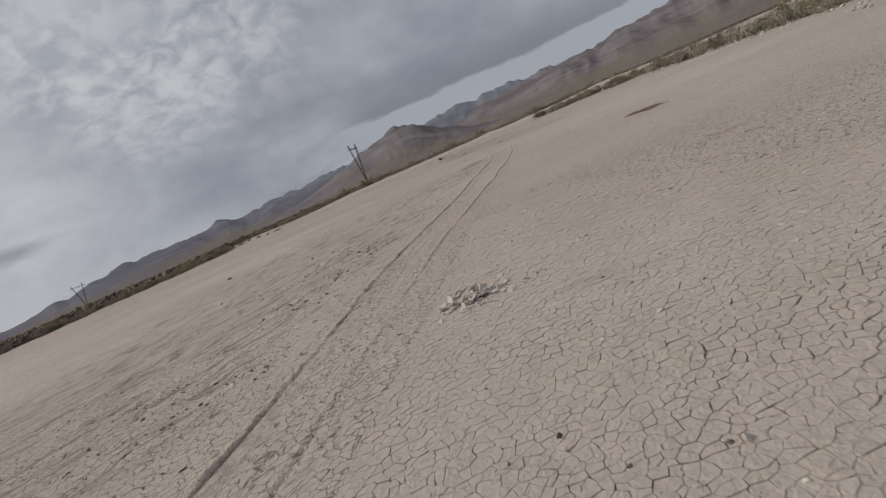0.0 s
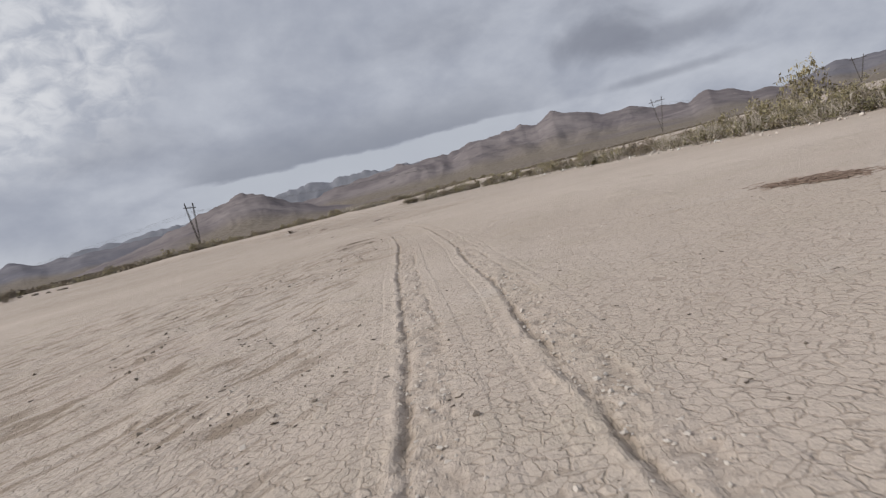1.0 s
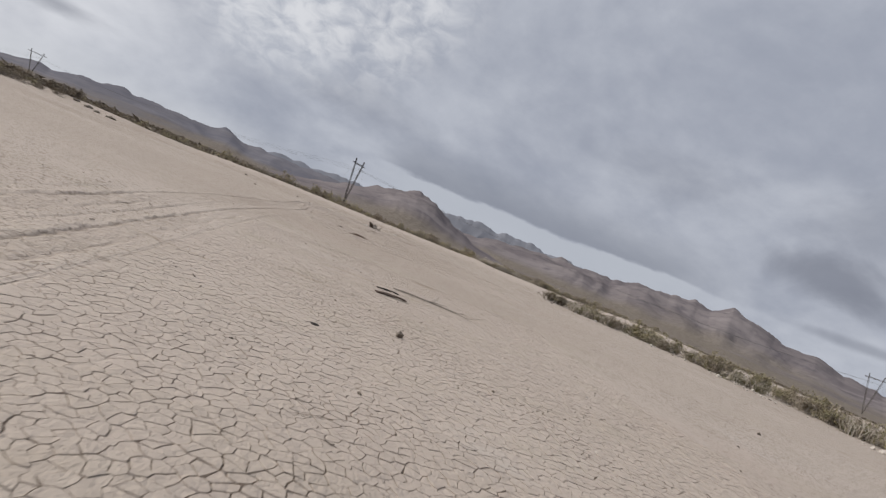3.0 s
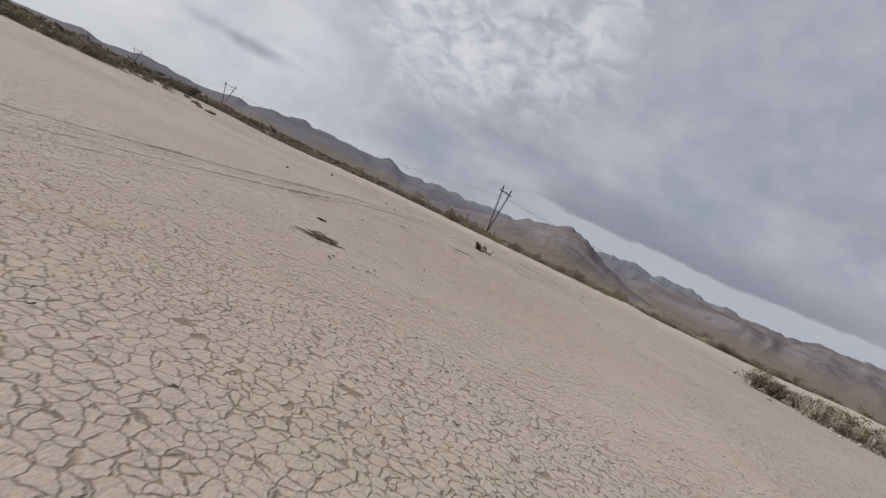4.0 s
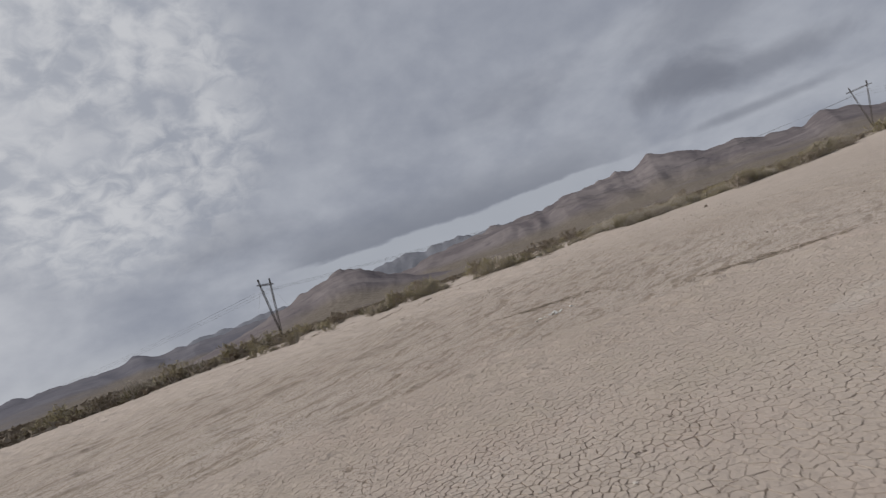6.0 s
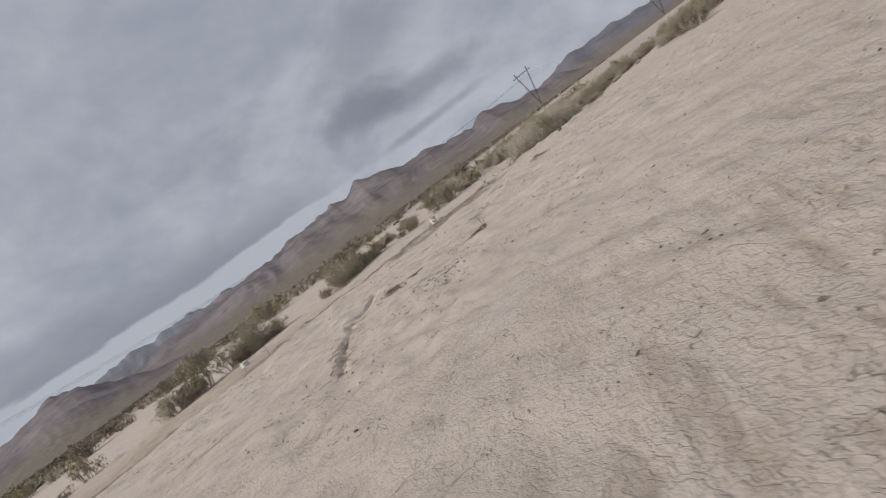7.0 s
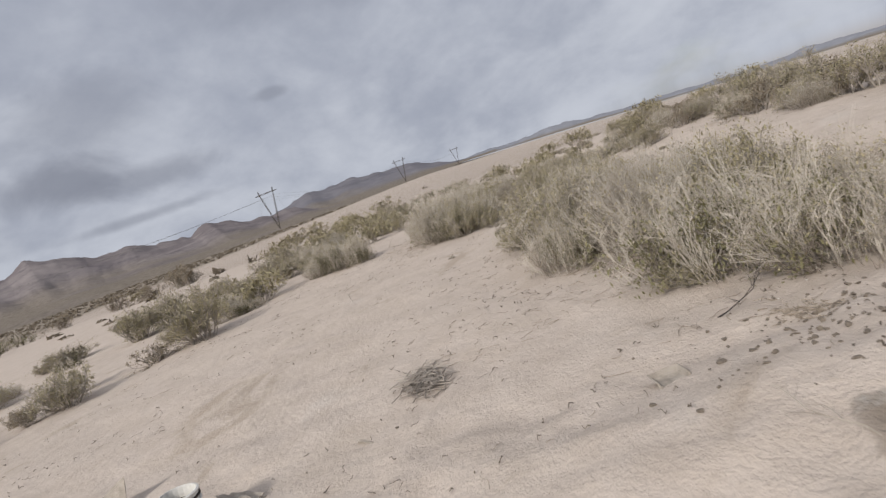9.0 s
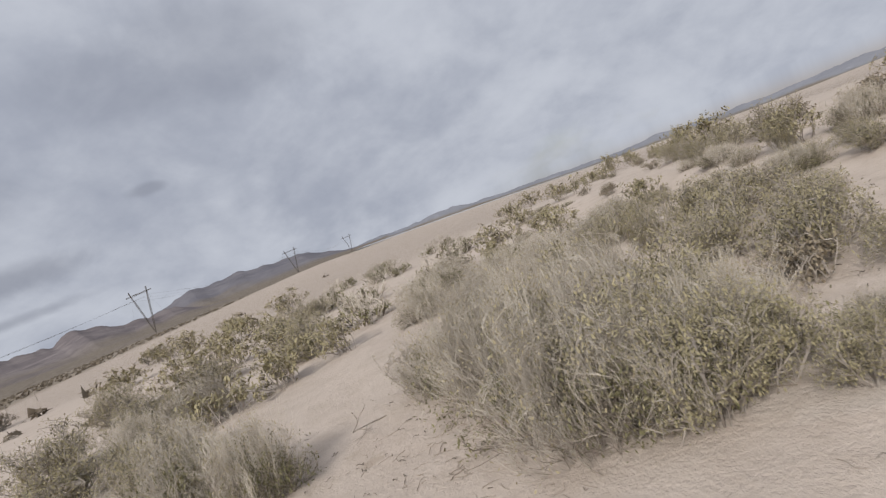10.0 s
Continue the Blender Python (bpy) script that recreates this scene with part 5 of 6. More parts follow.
def rubble(name, label, x, y, rx, ry, count, sizes, mat, seed, high):
    """A low heap of loose pieces, each its own."""
    rng = random.Random(seed)
    top = new(name)
    top.matrix_basis = pose(x, y, rest(x, y))
    kinds = []
    for _ in range(9):
        v, f = chip(rng, 1.0, 0.22)
        me = bpy.data.meshes.new("mud_chip")
        me.from_pydata(v, [], f)
        me.materials.append(mat)
        kinds.append(me)
    for _ in range(count):
        a, r = rng.uniform(0, 6.283), abs(rng.gauss(0, 0.5))
        px, py = rx * r * math.cos(a), ry * r * math.sin(a)
        s = rng.uniform(*sizes)
        ob = new("mud_chip", rng.choice(kinds))
        ob.parent = top
        z = rest(x + px, y + py) - rest(x, y) + high * max(0, 1 - r) * rng.random()
        ob.matrix_basis = pose(px, py, z + s * 0.15, rng.gauss(0, 15), rng.gauss(0, 15), rng.uniform(0, 360)) @ Matrix.Scale(s, 4)
    return tagged(top, label, "rubble")


rubble("rubble_pile", "small heap of pale angular mud chips", 1.36, 16.7, 0.38, 0.46, 240, (0.018, 0.055), FLAKE, 401, 0.08)
rubble("loose_chip_patch", "loose pale mud chips scattered on cracked crust", 1.77, 16.44, 0.57, 0.36, 26, (0.012, 0.03), FLAKE, 402, 0.0)
rubble("loose_chip_patch", "pale chips strewn before the bent scrap", 17.87, 101.34, 0.49, 0.39, 24, (0.02, 0.06), FLAKE, 403, 0.0)
rubble("loose_chip_patch", "pale flakes beside the burnt twigs", 16.68, 75.87, 0.81, 0.9, 30, (0.015, 0.045), FLAKE, 404, 0.0)
rubble("loose_chip_patch", "white flakes among dark washed litter", 21.34, 113.6, 0.63, 0.31, 14, (0.03, 0.08), WHITE, 405, 0.0)


def twig_heap(name, label, x, y, long, wide, turn, count, mat, seed, size=(0.08, 0.3), thick=0.004, high=0.03, flow=0.35):
    """Flattened twigs drifted into a low patch."""
    rng = random.Random(seed)
    places, verts, faces = [], [], []
    c, s_ = math.cos(radians(turn)), math.sin(radians(turn))
    for _ in range(count):
        u, v = max(-1.2, min(1.2, rng.gauss(0, 0.42))) * long / 2, max(-1.1, min(1.1, rng.gauss(0, 0.38))) * wide / 2
        places.append((x + u * c - v * s_, y + u * s_ + v * c, rng.random() * high * max(0, 1 - abs(u) / long * 1.6)))
    xy = np.array(places)
    z0, zs = rest(x, y), relief(xy[:, 0], xy[:, 1])[0]
    for (px, py, h), z in zip(places, zs):
        a = radians(turn) + rng.gauss(0, flow * 2)
        l = rng.uniform(*size)
        d = np.array([math.cos(a), math.sin(a), rng.gauss(0, 0.06)])
        m = np.array([px - x, py - y, float(z) - z0 + h + thick])
        side = np.array([-d[1], d[0], 0]) * l * rng.gauss(0, 0.08)
        strand(verts, faces, [m - d * l / 2, m + side, m + d * l / 2], thick, thick * 0.5)
    ob = mesh_object(name, verts, faces, mat)
    ob.matrix_basis = pose(x, y, z0)
    return tagged(ob, label, "twigs", kind="stuff")


twig_heap("burnt_twig_heap", "dark reddish burnt twigs in a low heap", 15.59, 76.66, 0.8, 0.5, 20, 100, RED_TWIG, 411, (0.08, 0.32), 0.006, 0.08, 0.8)
twig_heap("flattened_twig_mat", "flattened dry reddish twigs on pale mud", 10.3, 28.4, 1.7, 0.81, 96, 420, RED_TWIG, 412, (0.1, 0.4), 0.005, 0.03)
twig_heap("flattened_twig_mat", "flattened brown twig litter on pale mud", 7.96, 42.46, 1.55, 0.74, 15, 110, WASHED, 413, (0.04, 0.16), 0.004)
twig_heap("flattened_twig_mat", "small patch of brown twig litter", 7.17, 41.16, 0.56, 0.32, 30, 40, RED_TWIG, 414, (0.03, 0.12), 0.004)
twig_heap("flattened_twig_mat", "small patch of brown twig litter", 7.84, 40.59, 0.49, 0.33, -10, 40, WASHED, 415, (0.03, 0.12), 0.004)
twig_heap("flattened_twig_mat", "brown grass litter on cracked mud", 17.39, 91.97, 1.2, 0.6, 40, 260, WASHED, 416, (0.05, 0.2), 0.003, 0.02)
twig_heap("litter_streak", "long dark streak of washed-up litter", 21.89, 115.35, 3.07, 0.55, -25, 190, WASHED, 417, (0.05, 0.2), 0.005, 0.03, 0.35)
twig_heap("litter_streak", "long dark streak of washed-up litter", 23.82, 110.71, 3.55, 0.55, -32, 190, WASHED, 418, (0.05, 0.2), 0.005, 0.03, 0.35)
twig_heap("litter_streak", "thin dark streak of washed-up litter", 20.68, 98.04, 1.24, 0.14, -20, 110, RED_TWIG, 420, (0.06, 0.2), 0.004, 0.02, 0.15)
twig_heap("litter_drift", "dark twigs drifted together on a bank", 25.05, 130.54, 0.75, 0.53, 30, 170, RED_TWIG, 425, (0.04, 0.14), 0.005, 0.03, 0.9)
twig_heap("litter_drift", "dark twigs drifted together on a bank", 23.94, 132.38, 0.92, 0.35, 60, 200, WASHED, 426, (0.05, 0.18), 0.005, 0.05, 0.5)
twig_heap("litter_drift", "dark twigs drifted together on a bank", 29.67, 133.46, 0.7, 0.47, 10, 150, WASHED, 427, (0.05, 0.18), 0.005, 0.03, 0.6)
twig_heap("litter_drift", "dark twigs drifted together on a bank", 31.57, 133.02, 0.76, 0.42, -20, 130, WASHED, 428, (0.05, 0.18), 0.005, 0.03, 0.6)
twig_heap("twig_nest", "tangled grey dry twigs on the wash floor", 37.9, 141.65, 1.0, 0.55, 25, 230, GREY_STEM, 429, (0.12, 0.42), 0.006, 0.13, 0.5)
twig_heap("litter_drift", "fine twigs fallen beside the big bush", 41.17, 136.33, 1.39, 0.87, 10, 260, WASHED, 430, (0.05, 0.2), 0.005, 0.06, 0.9)
for x, y, w, n in ((35.39, 136.86, 1.079, 431), (36.81, 138.34, 0.591, 432), (38.35, 137.47, 0.7, 433)):
    twig_heap("litter_drift", "short dark stalks and clods near a bush", x, y, w, w * 0.7, 40, 110, WASHED, n, (0.02, 0.07), 0.006, 0.015, 0.9)


def clods(name, label, group, mat, sizes, seed, tall=0.7):
    """Clods of one stuff; sizes holds x, y and half the width."""
    rng = random.Random(seed)
    for x, y, r in sizes:
        v, f = lump(rng, r * 0.8, tall, 0.45)
        place(tagged(mesh_object(name, v, f, mat), label, "clod", group), x, y, 0, -0.1 * r)


clods("dark_lump", "small charred dark lump on cracked mud", "charred lumps", CHAR, ((1.04, 13.77, 0.03), (0.55, 14.28, 0.016), (-0.57, 21.01, 0.047), (14.3, 57.26, 0.045), (10.18, 53.65, 0.1), (-1.69, 23.94, 0.04), (-2.24, 26.58, 0.041)), 501, 0.35)
clods("mud_clod", "brown clod of dry mud on the lake bed", "mud clods", DARK_CLOD, ((15.11, 57.97, 0.071), (17.07, 79.44, 0.036), (17.23, 77.66, 0.022), (22.65, 87.86, 0.052), (17.71, 79.91, 0.022), (11.08, 107.06, 0.122), (9.14, 92.22, 0.088), (12.68, 95.42, 0.051), (14.62, 55.86, 0.026), (15.86, 57.09, 0.027), (22.39, 61.34, 0.05), (3.35, 25.89, 0.035), (1.54, 30.38, 0.034), (2.32, 18.33, 0.021), (-4.84, 36.86, 0.108), (-3.22, 27.05, 0.069), (0.19, 22.34, 0.04), (17.21, 89.34, 0.051), (16.09, 87.19, 0.041), (12.38, 103, 0.09), (17.98, 98.65, 0.049), (20.29, 100.44, 0.06), (13.81, 106.69, 0.095), (5.69, 111.43, 0.207), (36.22, 125.42, 0.143),
      (34.64, 133.9, 0.104), (28, 134.82, 0.037), (27.41, 134.17, 0.043), (26.78, 135.79, 0.038), (14.66, 83.75, 0.037)), 502)
clods("far_heap", "dark heap of dumped earth and debris", "debris heaps", DARK_CLOD, ((3.96, 139.94, 0.586), (-11.66, 124.52, 0.691), (-13.88, 126.56, 0.579), (-16.02, 129.31, 0.639), (-18.25, 131.4, 0.585), (-12.7, 127.23, 0.461), (2.99, 140.43, 0.353)), 503, 0.38)
clods("pale_rock", "rounded white rock at the shrub edge", "pale rocks", WHITE, ((30.49, 42.98, 0.345), (28.7, 44.7, 0.154), (30.68, 52.91, 0.151), (33.91, 64.19, 0.181), (28.68, 47.09, 0.115), (35.06, 68.56, 0.152)), 504, 0.8)
rng_edge = random.Random(55)
strew("shore_stone", "pale stones along the edge of the shrubs", "stones", PALE_CLOD, [(x - 0.9 + rng_edge.gauss(0, 0.5), y) for x, y in along(rng_edge, [(21.08, 27.95), (28.68, 41.93), (33.44, 61.14), (37.95, 79.92), (33.44, 93.41)], 260, 0.5)], lambda: lump(rng_edge, rng_edge.uniform(0.03, 0.13), 0.7))


def board(x, y, long, wide, thick, turn, mat, label, name="board", rx=0.0):
    """A weathered plank, a little bowed."""
    ob = sheet_metal(name, mat, 1, 1, lambda u, v: ((u - 0.5) * long, (v - 0.5) * wide * (1 - 0.1 * noise.noise((u * 3, v, long))), thick + 0.03 * long * math.sin(3.1 * u) + crumple(u, v, long, 0.012)), thick, 8)
    return tagged(place(ob, x, y, turn, 0, rx), label, "board")


board(15.3, 60.62, 0.49, 0.09, 0.014, 20, RUST, "dark weathered board lying on cracked mud")
board(15.3, 61.1, 0.36, 0.03, 0.01, 10, CHAR, "narrow charred strip beside a board")
board(14.82, 79.19, 0.2, 0.07, 0.02, 15, CHAR, "short dark slab lying on mud")
board(26.15, 109.87, 0.54, 0.13, 0.02, -30, RUST, "dark weathered board lying on mud")
board(26.65, 133.9, 0.4, 0.01, 0.006, -52, GREY_WOOD, "thin grey lath on the sandy bank")
board(36.85, 141.93, 0.22, 0.03, 0.01, 60, GREY_WOOD, "thin grey lath on the sandy bank")
board(32.92, 142.99, 0.28, 0.02, 0.01, 35, RUST, "dark stick lying on the wash floor")
board(35.19, 144.7, 0.41, 0.04, 0.02, 25, RUST, "dark stick lying on the wash floor")


def dead_branch(x, y, long, turn, rise, seed, mat, label):
    """A bare forked branch, half raised from the ground."""
    rng = random.Random(seed)
    verts, faces = [], []

    def fork(p, d, l, r, level):
        pts = [p]
        for _ in range(4):
            d = d + np.array([rng.gauss(0, 0.16), rng.gauss(0, 0.16), rng.gauss(0, 0.1)])
            d = d / np.linalg.norm(d)
            q = pts[-1] + d * l / 4
            q[2] = max(q[2], r)
            pts.append(q)
        strand(verts, faces, pts, r, r * 0.55)
        if level:
            for i in (2, 3, 4):
                fork(pts[i], d + np.array([rng.gauss(0, 0.6), rng.gauss(0, 0.6), rng.gauss(0.1, 0.3)]), l * 0.55, r * 0.55, level - 1)
    a = radians(turn)
    fork(np.array([0.0, 0.0, 0.0]), np.array([math.cos(a), math.sin(a), rise]), long, long * 0.02, 2)
    return tagged(place(mesh_object("dead_branch", verts, faces, mat), x, y), label, "branch", "dead branches of the bank")


dead_branch(33.98, 137.28, 0.6, 200, 0.7, 601, CHAR, "black dead branch rising from damp ground")
dead_branch(26.95, 132.3, 0.53, 320, 0.15, 602, GREY_WOOD, "forked grey dead branch on sandy bank")
dead_branch(27.09, 132.6, 0.6, 250, 0.1, 603, GREY_WOOD, "forked grey dead branch on sandy bank")
dead_branch(23.46, 139.75, 0.47, 100, 0.8, 604, CHAR, "dark dead branch standing at the scarp")
dead_branch(24.1, 139.5, 0.45, 60, 0.7, 605, CHAR, "dark dead branch standing at the scarp")
dead_branch(28.64, 139.24, 0.58, 140, 0.6, 606, GREY_WOOD, "bleached dead branch at the scarp")
dead_branch(28.92, 139.07, 0.49, 40, 0.4, 607, GREY_WOOD, "bleached dead branch at the scarp")
dead_branch(34.98, 138.6, 0.28, 30, 0.5, 608, GREY_WOOD, "small bleached twig on the wash floor")
v, f = gather([tube([(-0.14, 0.0, 0.012), (0.0, 0.07, 0.02)], [0.014, 0.014], 4), tube([(0.0, 0.07, 0.02), (0.15, -0.02, 0.012)], [0.014, 0.012], 4)])
tagged(place(mesh_object("bent_strip", v, f, RUST), 15.02, 89.44, -20), "short bent rusty strip on mud", "scrap metal")
dead_branch(37.3, 138.85, 0.36, 250, 0.5, 609, CHAR, "dark dead twig beside the big bush")
dead_branch(43.9, 145.22, 0.31, 30, 0.2, 610, GREY_WOOD, "small bleached twig on the wash floor")
dead_branch(15.45, 61.69, 0.9, 2, 0.02, 611, GREY_WOOD, "long thin bleached stick on mud")
dead_branch(23.2, 86.18, 0.26, 20, 0.05, 615, RED_TWIG, "reddish stick lying on cracked mud")
dead_branch(25.05, 88.19, 0.28, 160, 0.05, 612, RED_TWIG, "reddish stick lying on cracked mud")
dead_branch(51.99, 146.8, 0.62, 130, 0.1, 613, GREY_WOOD, "curved dead stick on pale sand")
dead_branch(31.41, 140.17, 0.3, 20, 0.1, 614, GREY_WOOD, "small bleached twig on the wash floor")


def lathe(rings, sides=24):
    verts = [(r * math.cos(6.28319 * i / sides), r * math.sin(6.28319 * i / sides), z) for r, z in rings for i in range(sides)]
    faces = [(j * sides + i, j * sides + (i + 1) % sides, (j + 1) * sides + (i + 1) % sides, (j + 1) * sides + i) for j in range(len(rings) - 1) for i in range(sides)]
    return verts, faces


def bucket(x, y):
    top = new("bucket")
    part("shell", lathe([(0.001, 0.0), (0.125, 0.0), (0.135, 0.01), (0.15, 0.36), (0.143, 0.36), (0.13, 0.03), (0.001, 0.03)]), WHITE, top, smooth=False)
    for z in (0.27, 0.31, 0.35):
        part("ring", lathe([(0.148, z - 0.008), (0.162, z - 0.006), (0.162, z + 0.006), (0.148, z + 0.008)]), CHAR if z == 0.31 else WHITE, top)
    part("handle", tube([(0.16 * math.cos(a), -0.02 - 0.16 * math.sin(a) * 0.5, 0.33 - 0.15 * math.sin(a)) for a in [math.pi * i / 12 for i in range(13)]], [0.004] * 13, 4), DULL_METAL, top)
    part("mud_fill", lathe([(0.001, 0.29), (0.09, 0.285), (0.143, 0.27)]), DARK_CLOD, top, "dried mud filling the bucket")
    tagged(top, "dirty white plastic bucket standing on the wash floor", "bucket")
    return place(top, x, y, 70, -0.02, 4, -3)


bucket(35.8, 143.0)
for x, y, w, t_, n in ((35.55, 143.05, 0.34, 20, 1), (36.15, 142.75, 0.3, 75, 2), (35.6, 142.7, 0.24, 130, 3)):
    tagged(place(sheet_metal("plastic_scrap", GREY_WOOD, 1, 1, lambda u, v: ((u - 0.5) * w, (v - 0.5) * w * 0.7, 0.04 + 0.12 * v * u + crumple(u, v, 20.0 + n, 0.06)), 0.006, 6), x, y, t_), "torn pale plastic scrap beside the bucket", "scrap")
tagged(place(sheet_metal("folded_card", GREY_WOOD, 1, 1, lambda u, v: ((u - 0.5) * 0.3, 0.16 * (abs(v - 0.5) * 2 - 0.5), 0.28 * (1 - abs(v - 0.5) * 2) * (1 - 0.5 * u) + 0.005), 0.006, 8), 36.59, 144.61, 110), "folded pale card standing like a tent", "scrap")
tagged(place(sheet_metal("torn_sheet", WHITE, 1, 1, lambda u, v: ((u - 0.5) * 0.26, (v - 0.5) * 0.18, 0.01 + 0.03 * u + abs(crumple(u, v, 31.0, 0.06))), 0.006, 10), 36.75, 136.4, 30), "crumpled white plastic sheet beside a dry bush", "scrap")
tagged(place(sheet_metal("torn_sheet", WHITE, 1, 1, lambda u, v: ((u - 0.5) * 0.13, (v - 0.5) * 0.1, 0.01 + abs(crumple(u, v, 33.0, 0.03))), 0.006, 8), 36.35, 136.85, 80), "crumpled white plastic sheet beside a dry bush", "scrap")
tagged(place(sheet_metal("half_buried_tray", GREY_WOOD, 1, 1, lambda u, v: ((u - 0.5) * 0.26, (v - 0.5) * 0.22, -0.004 + 0.045 * max(abs(u - 0.5) * 2, abs(v - 0.5) * 2) ** 6 * (u > 0.3) + crumple(u, v, 35.0, 0.008)), 0.01, 14), 36.26, 139.31, 20), "sand-coloured tray half buried in the sand", "tray")
v, f = box(-0.16, 0.16, -0.12, 0.12, 0, 0.24)
tagged(place(mesh_object("storage_box", v, f, WHITE), 26.69, 148.35, 25, -0.03, 6), "white box dumped beside the wash shrubs", "box")


def mat_frame(x, y):
    top = new("wire_mat")
    part("sheet", box(-0.16, 0.16, -0.075, 0.075, 0.002, 0.008), DULL_METAL, top)
    for a in (-0.08, 0.08):
        part("rail", box(-0.175, 0.175, a - 0.006, a + 0.006, 0.0, 0.014), DULL_METAL, top)
    for i in range(4):
        u = -0.165 + i * 0.11
        part("bar", box(u - 0.006, u + 0.006, -0.075, 0.075, 0.004, 0.014), RUST, top)
    return place(tagged(top, "grey metal mat frame lying on the bank", "mat"), x, y, 100, 0.01, 4, 3)


mat_frame(24.28, 131.93)


def marker_stake(x, y):
    top = new("marker_stake")
    part("stake", tube([(0, 0, -0.05), (0.02, 0.01, 0.15), (0.06, 0.0, 0.31)], [0.006, 0.006, 0.004], 5), CHAR, top)
    part("stake", tube([(0.03, 0.02, -0.05), (0.0, 0.03, 0.11), (-0.05, 0.05, 0.22)], [0.004, 0.004, 0.003], 5), RUST, top)
    part("foot", lathe([(0.001, 0.02), (0.04, 0.018), (0.055, 0.0), (0.001, -0.01)], 12), WHITE, top, "white crumpled foot")
    return place(tagged(top, "thin dark leaning stake with a white foot", "stake"), x, y, 200)


marker_stake(25.1, 130.39)


def post(x, y, high, lean):
    g = tube([(0, 0, -0.1), (lean * 0.5, 0, high * 0.5), (lean, 0, high)], [0.05, 0.045, 0.04], 6)
    tagged(place(mesh_object("fence_post", g[0], g[1], GREY_WOOD), x, y, dice.uniform(0, 360)), "thin weathered post standing in the wash", "post", "posts in the wash")


for x, y, h in ((97.87, 195.82, 1.866), (111.55, 207.7, 1.857), (126.51, 216.46, 1.854), (80.8, 182.06, 1.07), (68.25, 169.83, 0.809), (61.06, 165.38, 0.56)):
    post(x, y, h, dice.uniform(-0.15, 0.15))
for x, y, w in ((45.56, 143.26, 0.112), (56.01, 163.59, 0.981), (48.11, 158.89, 0.51), (48.44, 142.55, 0.177), (47.01, 142.25, 0.212)):
    grow("dry" if w < 0.4 else "far_dry", x, y, w, w * 0.9)

# ---- cracked crust ----


def seed_point(i, j, s):
    """A jittered point of the crack net."""
    h = math.sin(i * 127.1 + j * 311.7) * 43758.5453
    g = math.sin(i * 269.5 + j * 183.3) * 24634.6345
    return ((i + 0.5 * (j % 2) + 0.8 * (h - math.floor(h) - 0.5)) * s, (j * 0.866 + 0.8 * (g - math.floor(g) - 0.5)) * s)


def lost(i, j):
    """True for a point that the net leaves out, so that its neighbours grow."""
    h = math.sin(i * 91.7 + j * 47.3) * 15731.743
    return h - math.floor(h) < 0.09


RING = [(di, dj) for dj in (-2, -1, 0, 1, 2) for di in (-2, -1, 0, 1, 2) if (di, dj) != (0, 0)]


def cell(i, j, s, gap):
    """One plate of the crust: the polygon nearer to its point than to any other, drawn in by half a gap."""
    px, py = seed_point(i, j, s)
    poly = [(px + 1.5 * s * math.cos(a), py + 1.5 * s * math.sin(a)) for a in (0.3, 1.57, 2.8, 4.1, 5.3)]
    if lost(i, j):
        return None
    for di, dj in RING:
        if lost(i + di, j + dj):
            continue
        qx, qy = seed_point(i + di, j + dj, s)
        nx, ny = qx - px, qy - py
        long = math.hypot(nx, ny)
        if long > 2.3 * s:
            continue
        nx, ny = nx / long, ny / long
        c = nx * px + ny * py + long / 2 - gap / 2
        out = []
        for a, b in zip(poly, poly[1:] + poly[:1]):
            da, db = nx * a[0] + ny * a[1] - c, nx * b[0] + ny * b[1] - c
            if da <= 0:
                out.append(a)
            if (da < 0 < db) or (db < 0 < da):
                t = da / (da - db)
                out.append((a[0] + (b[0] - a[0]) * t, a[1] + (b[1] - a[1]) * t))
        poly = out
        if len(poly) < 3:
            return None
    tidy = [poly[0]]
    for p in poly[1:]:
        if math.hypot(p[0] - tidy[-1][0], p[1] - tidy[-1][1]) > 0.012:
            tidy.append(p)
    return (px, py, tidy) if len(tidy) > 2 else None


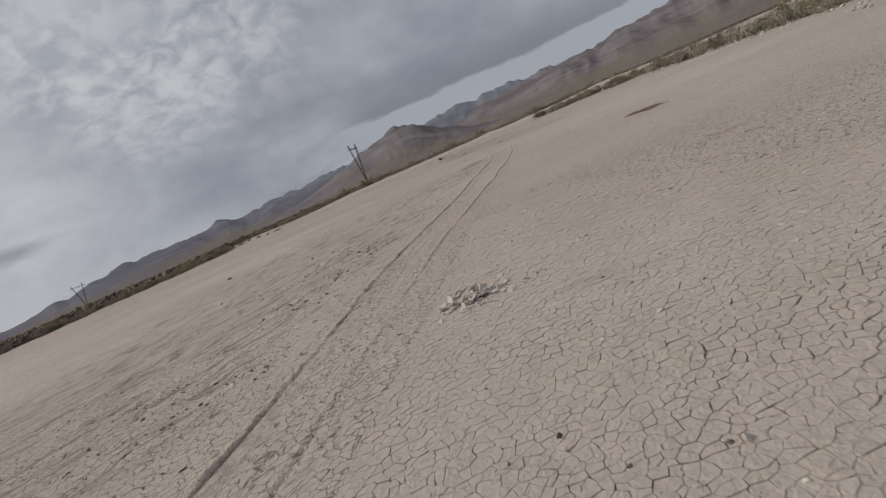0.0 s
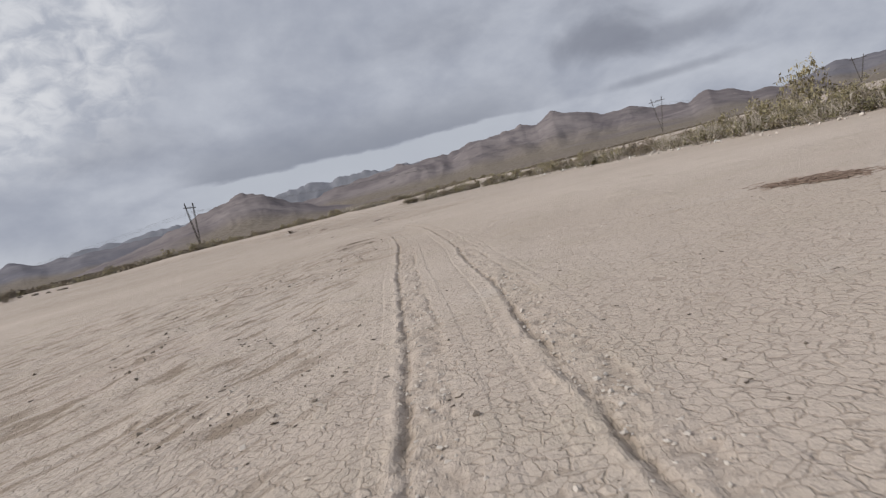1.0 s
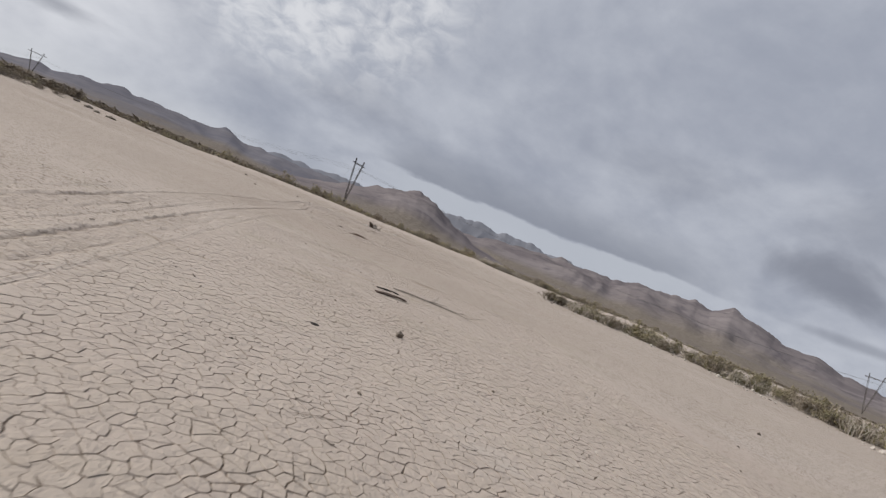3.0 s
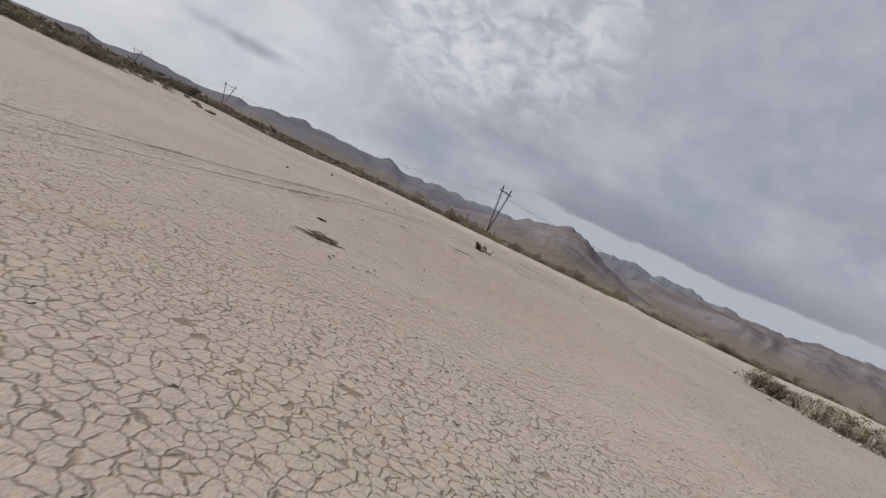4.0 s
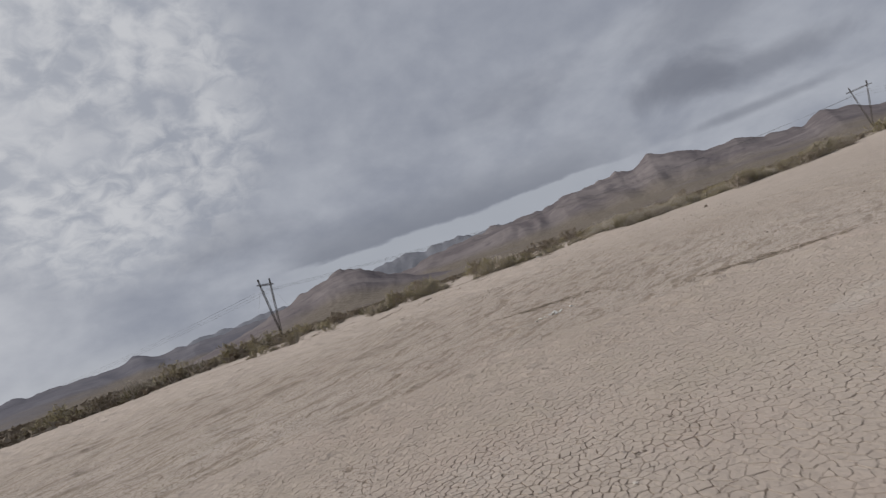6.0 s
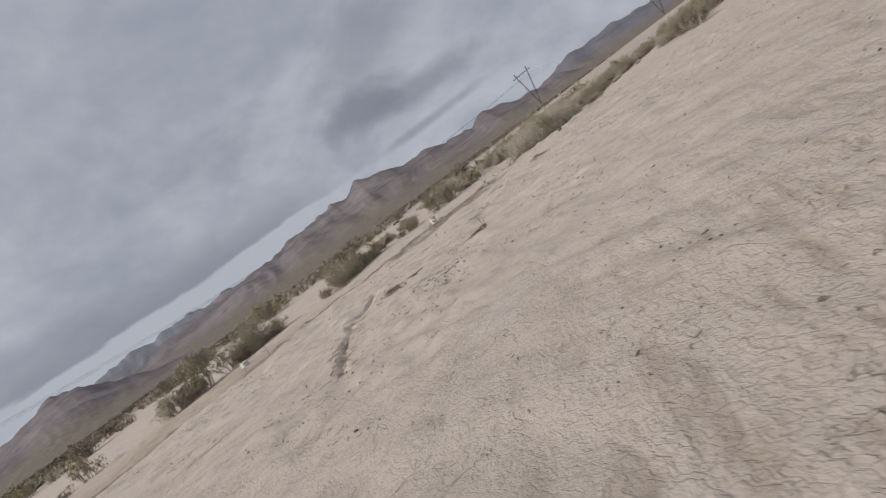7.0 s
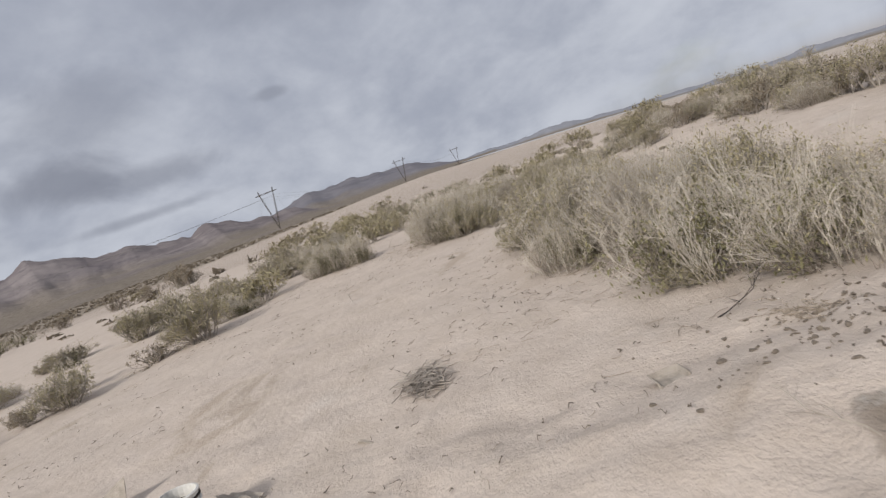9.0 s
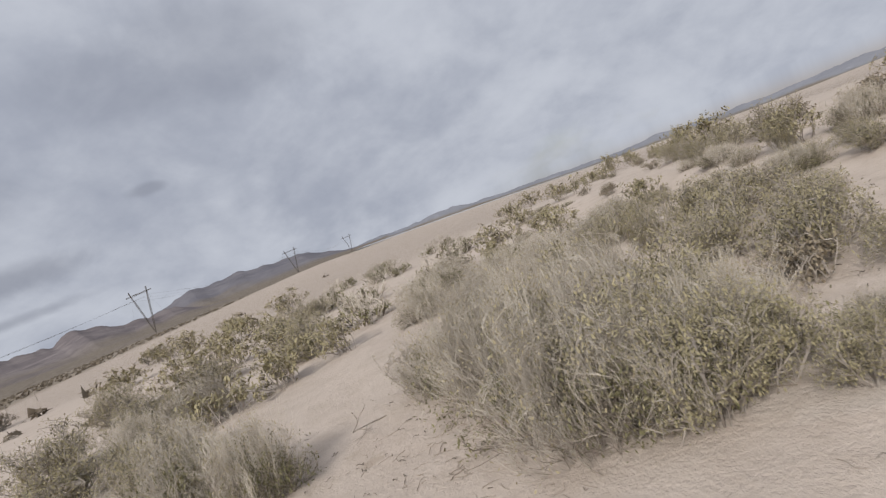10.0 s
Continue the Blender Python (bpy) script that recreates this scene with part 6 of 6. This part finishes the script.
def build_crust():
    s = 0.072
    spots = []
    for x0, x1, y0, y1 in PLATED:
        for j in range(int(y0 / s / 0.866), int(y1 / s / 0.866) + 1):
            for i in range(int(x0 / s) - 1, int(x1 / s) + 1):
                spots.append((i, j))
    spots = sorted(set(spots))
    at = np.array([seed_point(i, j, s) for i, j in spots])
    keep = (plated_here(at[:, 0], at[:, 1]) > 0.3) & (track_gap(at[:, 0], at[:, 1]) > 0.37)
    open_ = np.clip(0.2 + 0.7 * ripple(at[:, 0], at[:, 1], 0.5, 92) + 0.9 * ripple(at[:, 0], at[:, 1], 3.1, 96, 2), 0, 1)
    rng = random.Random(8)
    made = []
    for ok, wide, (i, j) in zip(keep, open_, spots):
        if ok:
            c = cell(i, j, s, (0.0022 + 0.006 * wide + 0.0012 * rng.random()) * (0.55 if j * s < 40 else 1.0))
            if c:
                fine = []
                for a, b in zip(c[2], c[2][1:] + c[2][:1]):
                    fine.append(a)
                    if math.hypot(b[0] - a[0], b[1] - a[1]) > 0.05:
                        fine.append(((a[0] + b[0]) / 2, (a[1] + b[1]) / 2))
                made.append((c[0], c[1], fine))
    flat = np.array([p for c in made for p in c[2]])
    u, v = flat[:, 0], flat[:, 1]
    flat = np.stack([u + 0.03 * ripple(u, v, 11.0, 93, 2), v + 0.03 * ripple(u, v, 10.0, 94, 2)], -1)
    ground_z = relief(flat[:, 0], flat[:, 1])[0]
    verts, faces, singles, n = [], [], [], 0
    for px, py, poly in made:
        m = len(poly)
        xy, zs = flat[n:n + m].tolist(), ground_z[n:n + m].tolist()
        n += m
        lift = 0.001 + 0.004 * rng.random()
        mx, my = sum(p[0] for p in xy) / m, sum(p[1] for p in xy) / m
        low = [(x, y, z - 0.022) for (x, y), z in zip(xy, zs)]
        w = low + [(x + (mx - x) * 0.02, y + (my - y) * 0.02, z + lift) for (x, y), z in zip(xy, zs)]
        f = [(q, (q + 1) % m, m + (q + 1) % m, m + q) for q in range(m)] + [tuple(range(m, 2 * m))]
        if 16.2 < px < 19.2 and 99.5 < py < 102.5 and len(singles) < 300:
            singles.append((w, f))
            continue
        b = len(verts)
        verts += w
        faces += [tuple(q + b for q in r) for r in f]
    tagged(mesh_object("mud_crust", verts, faces, CRUST), "dry mud crust split into small curled plates", "mud crust", kind="stuff")
    for w, f in singles:
        mesh_object("mud_plate", w, f, CRUST, ground)


build_crust()
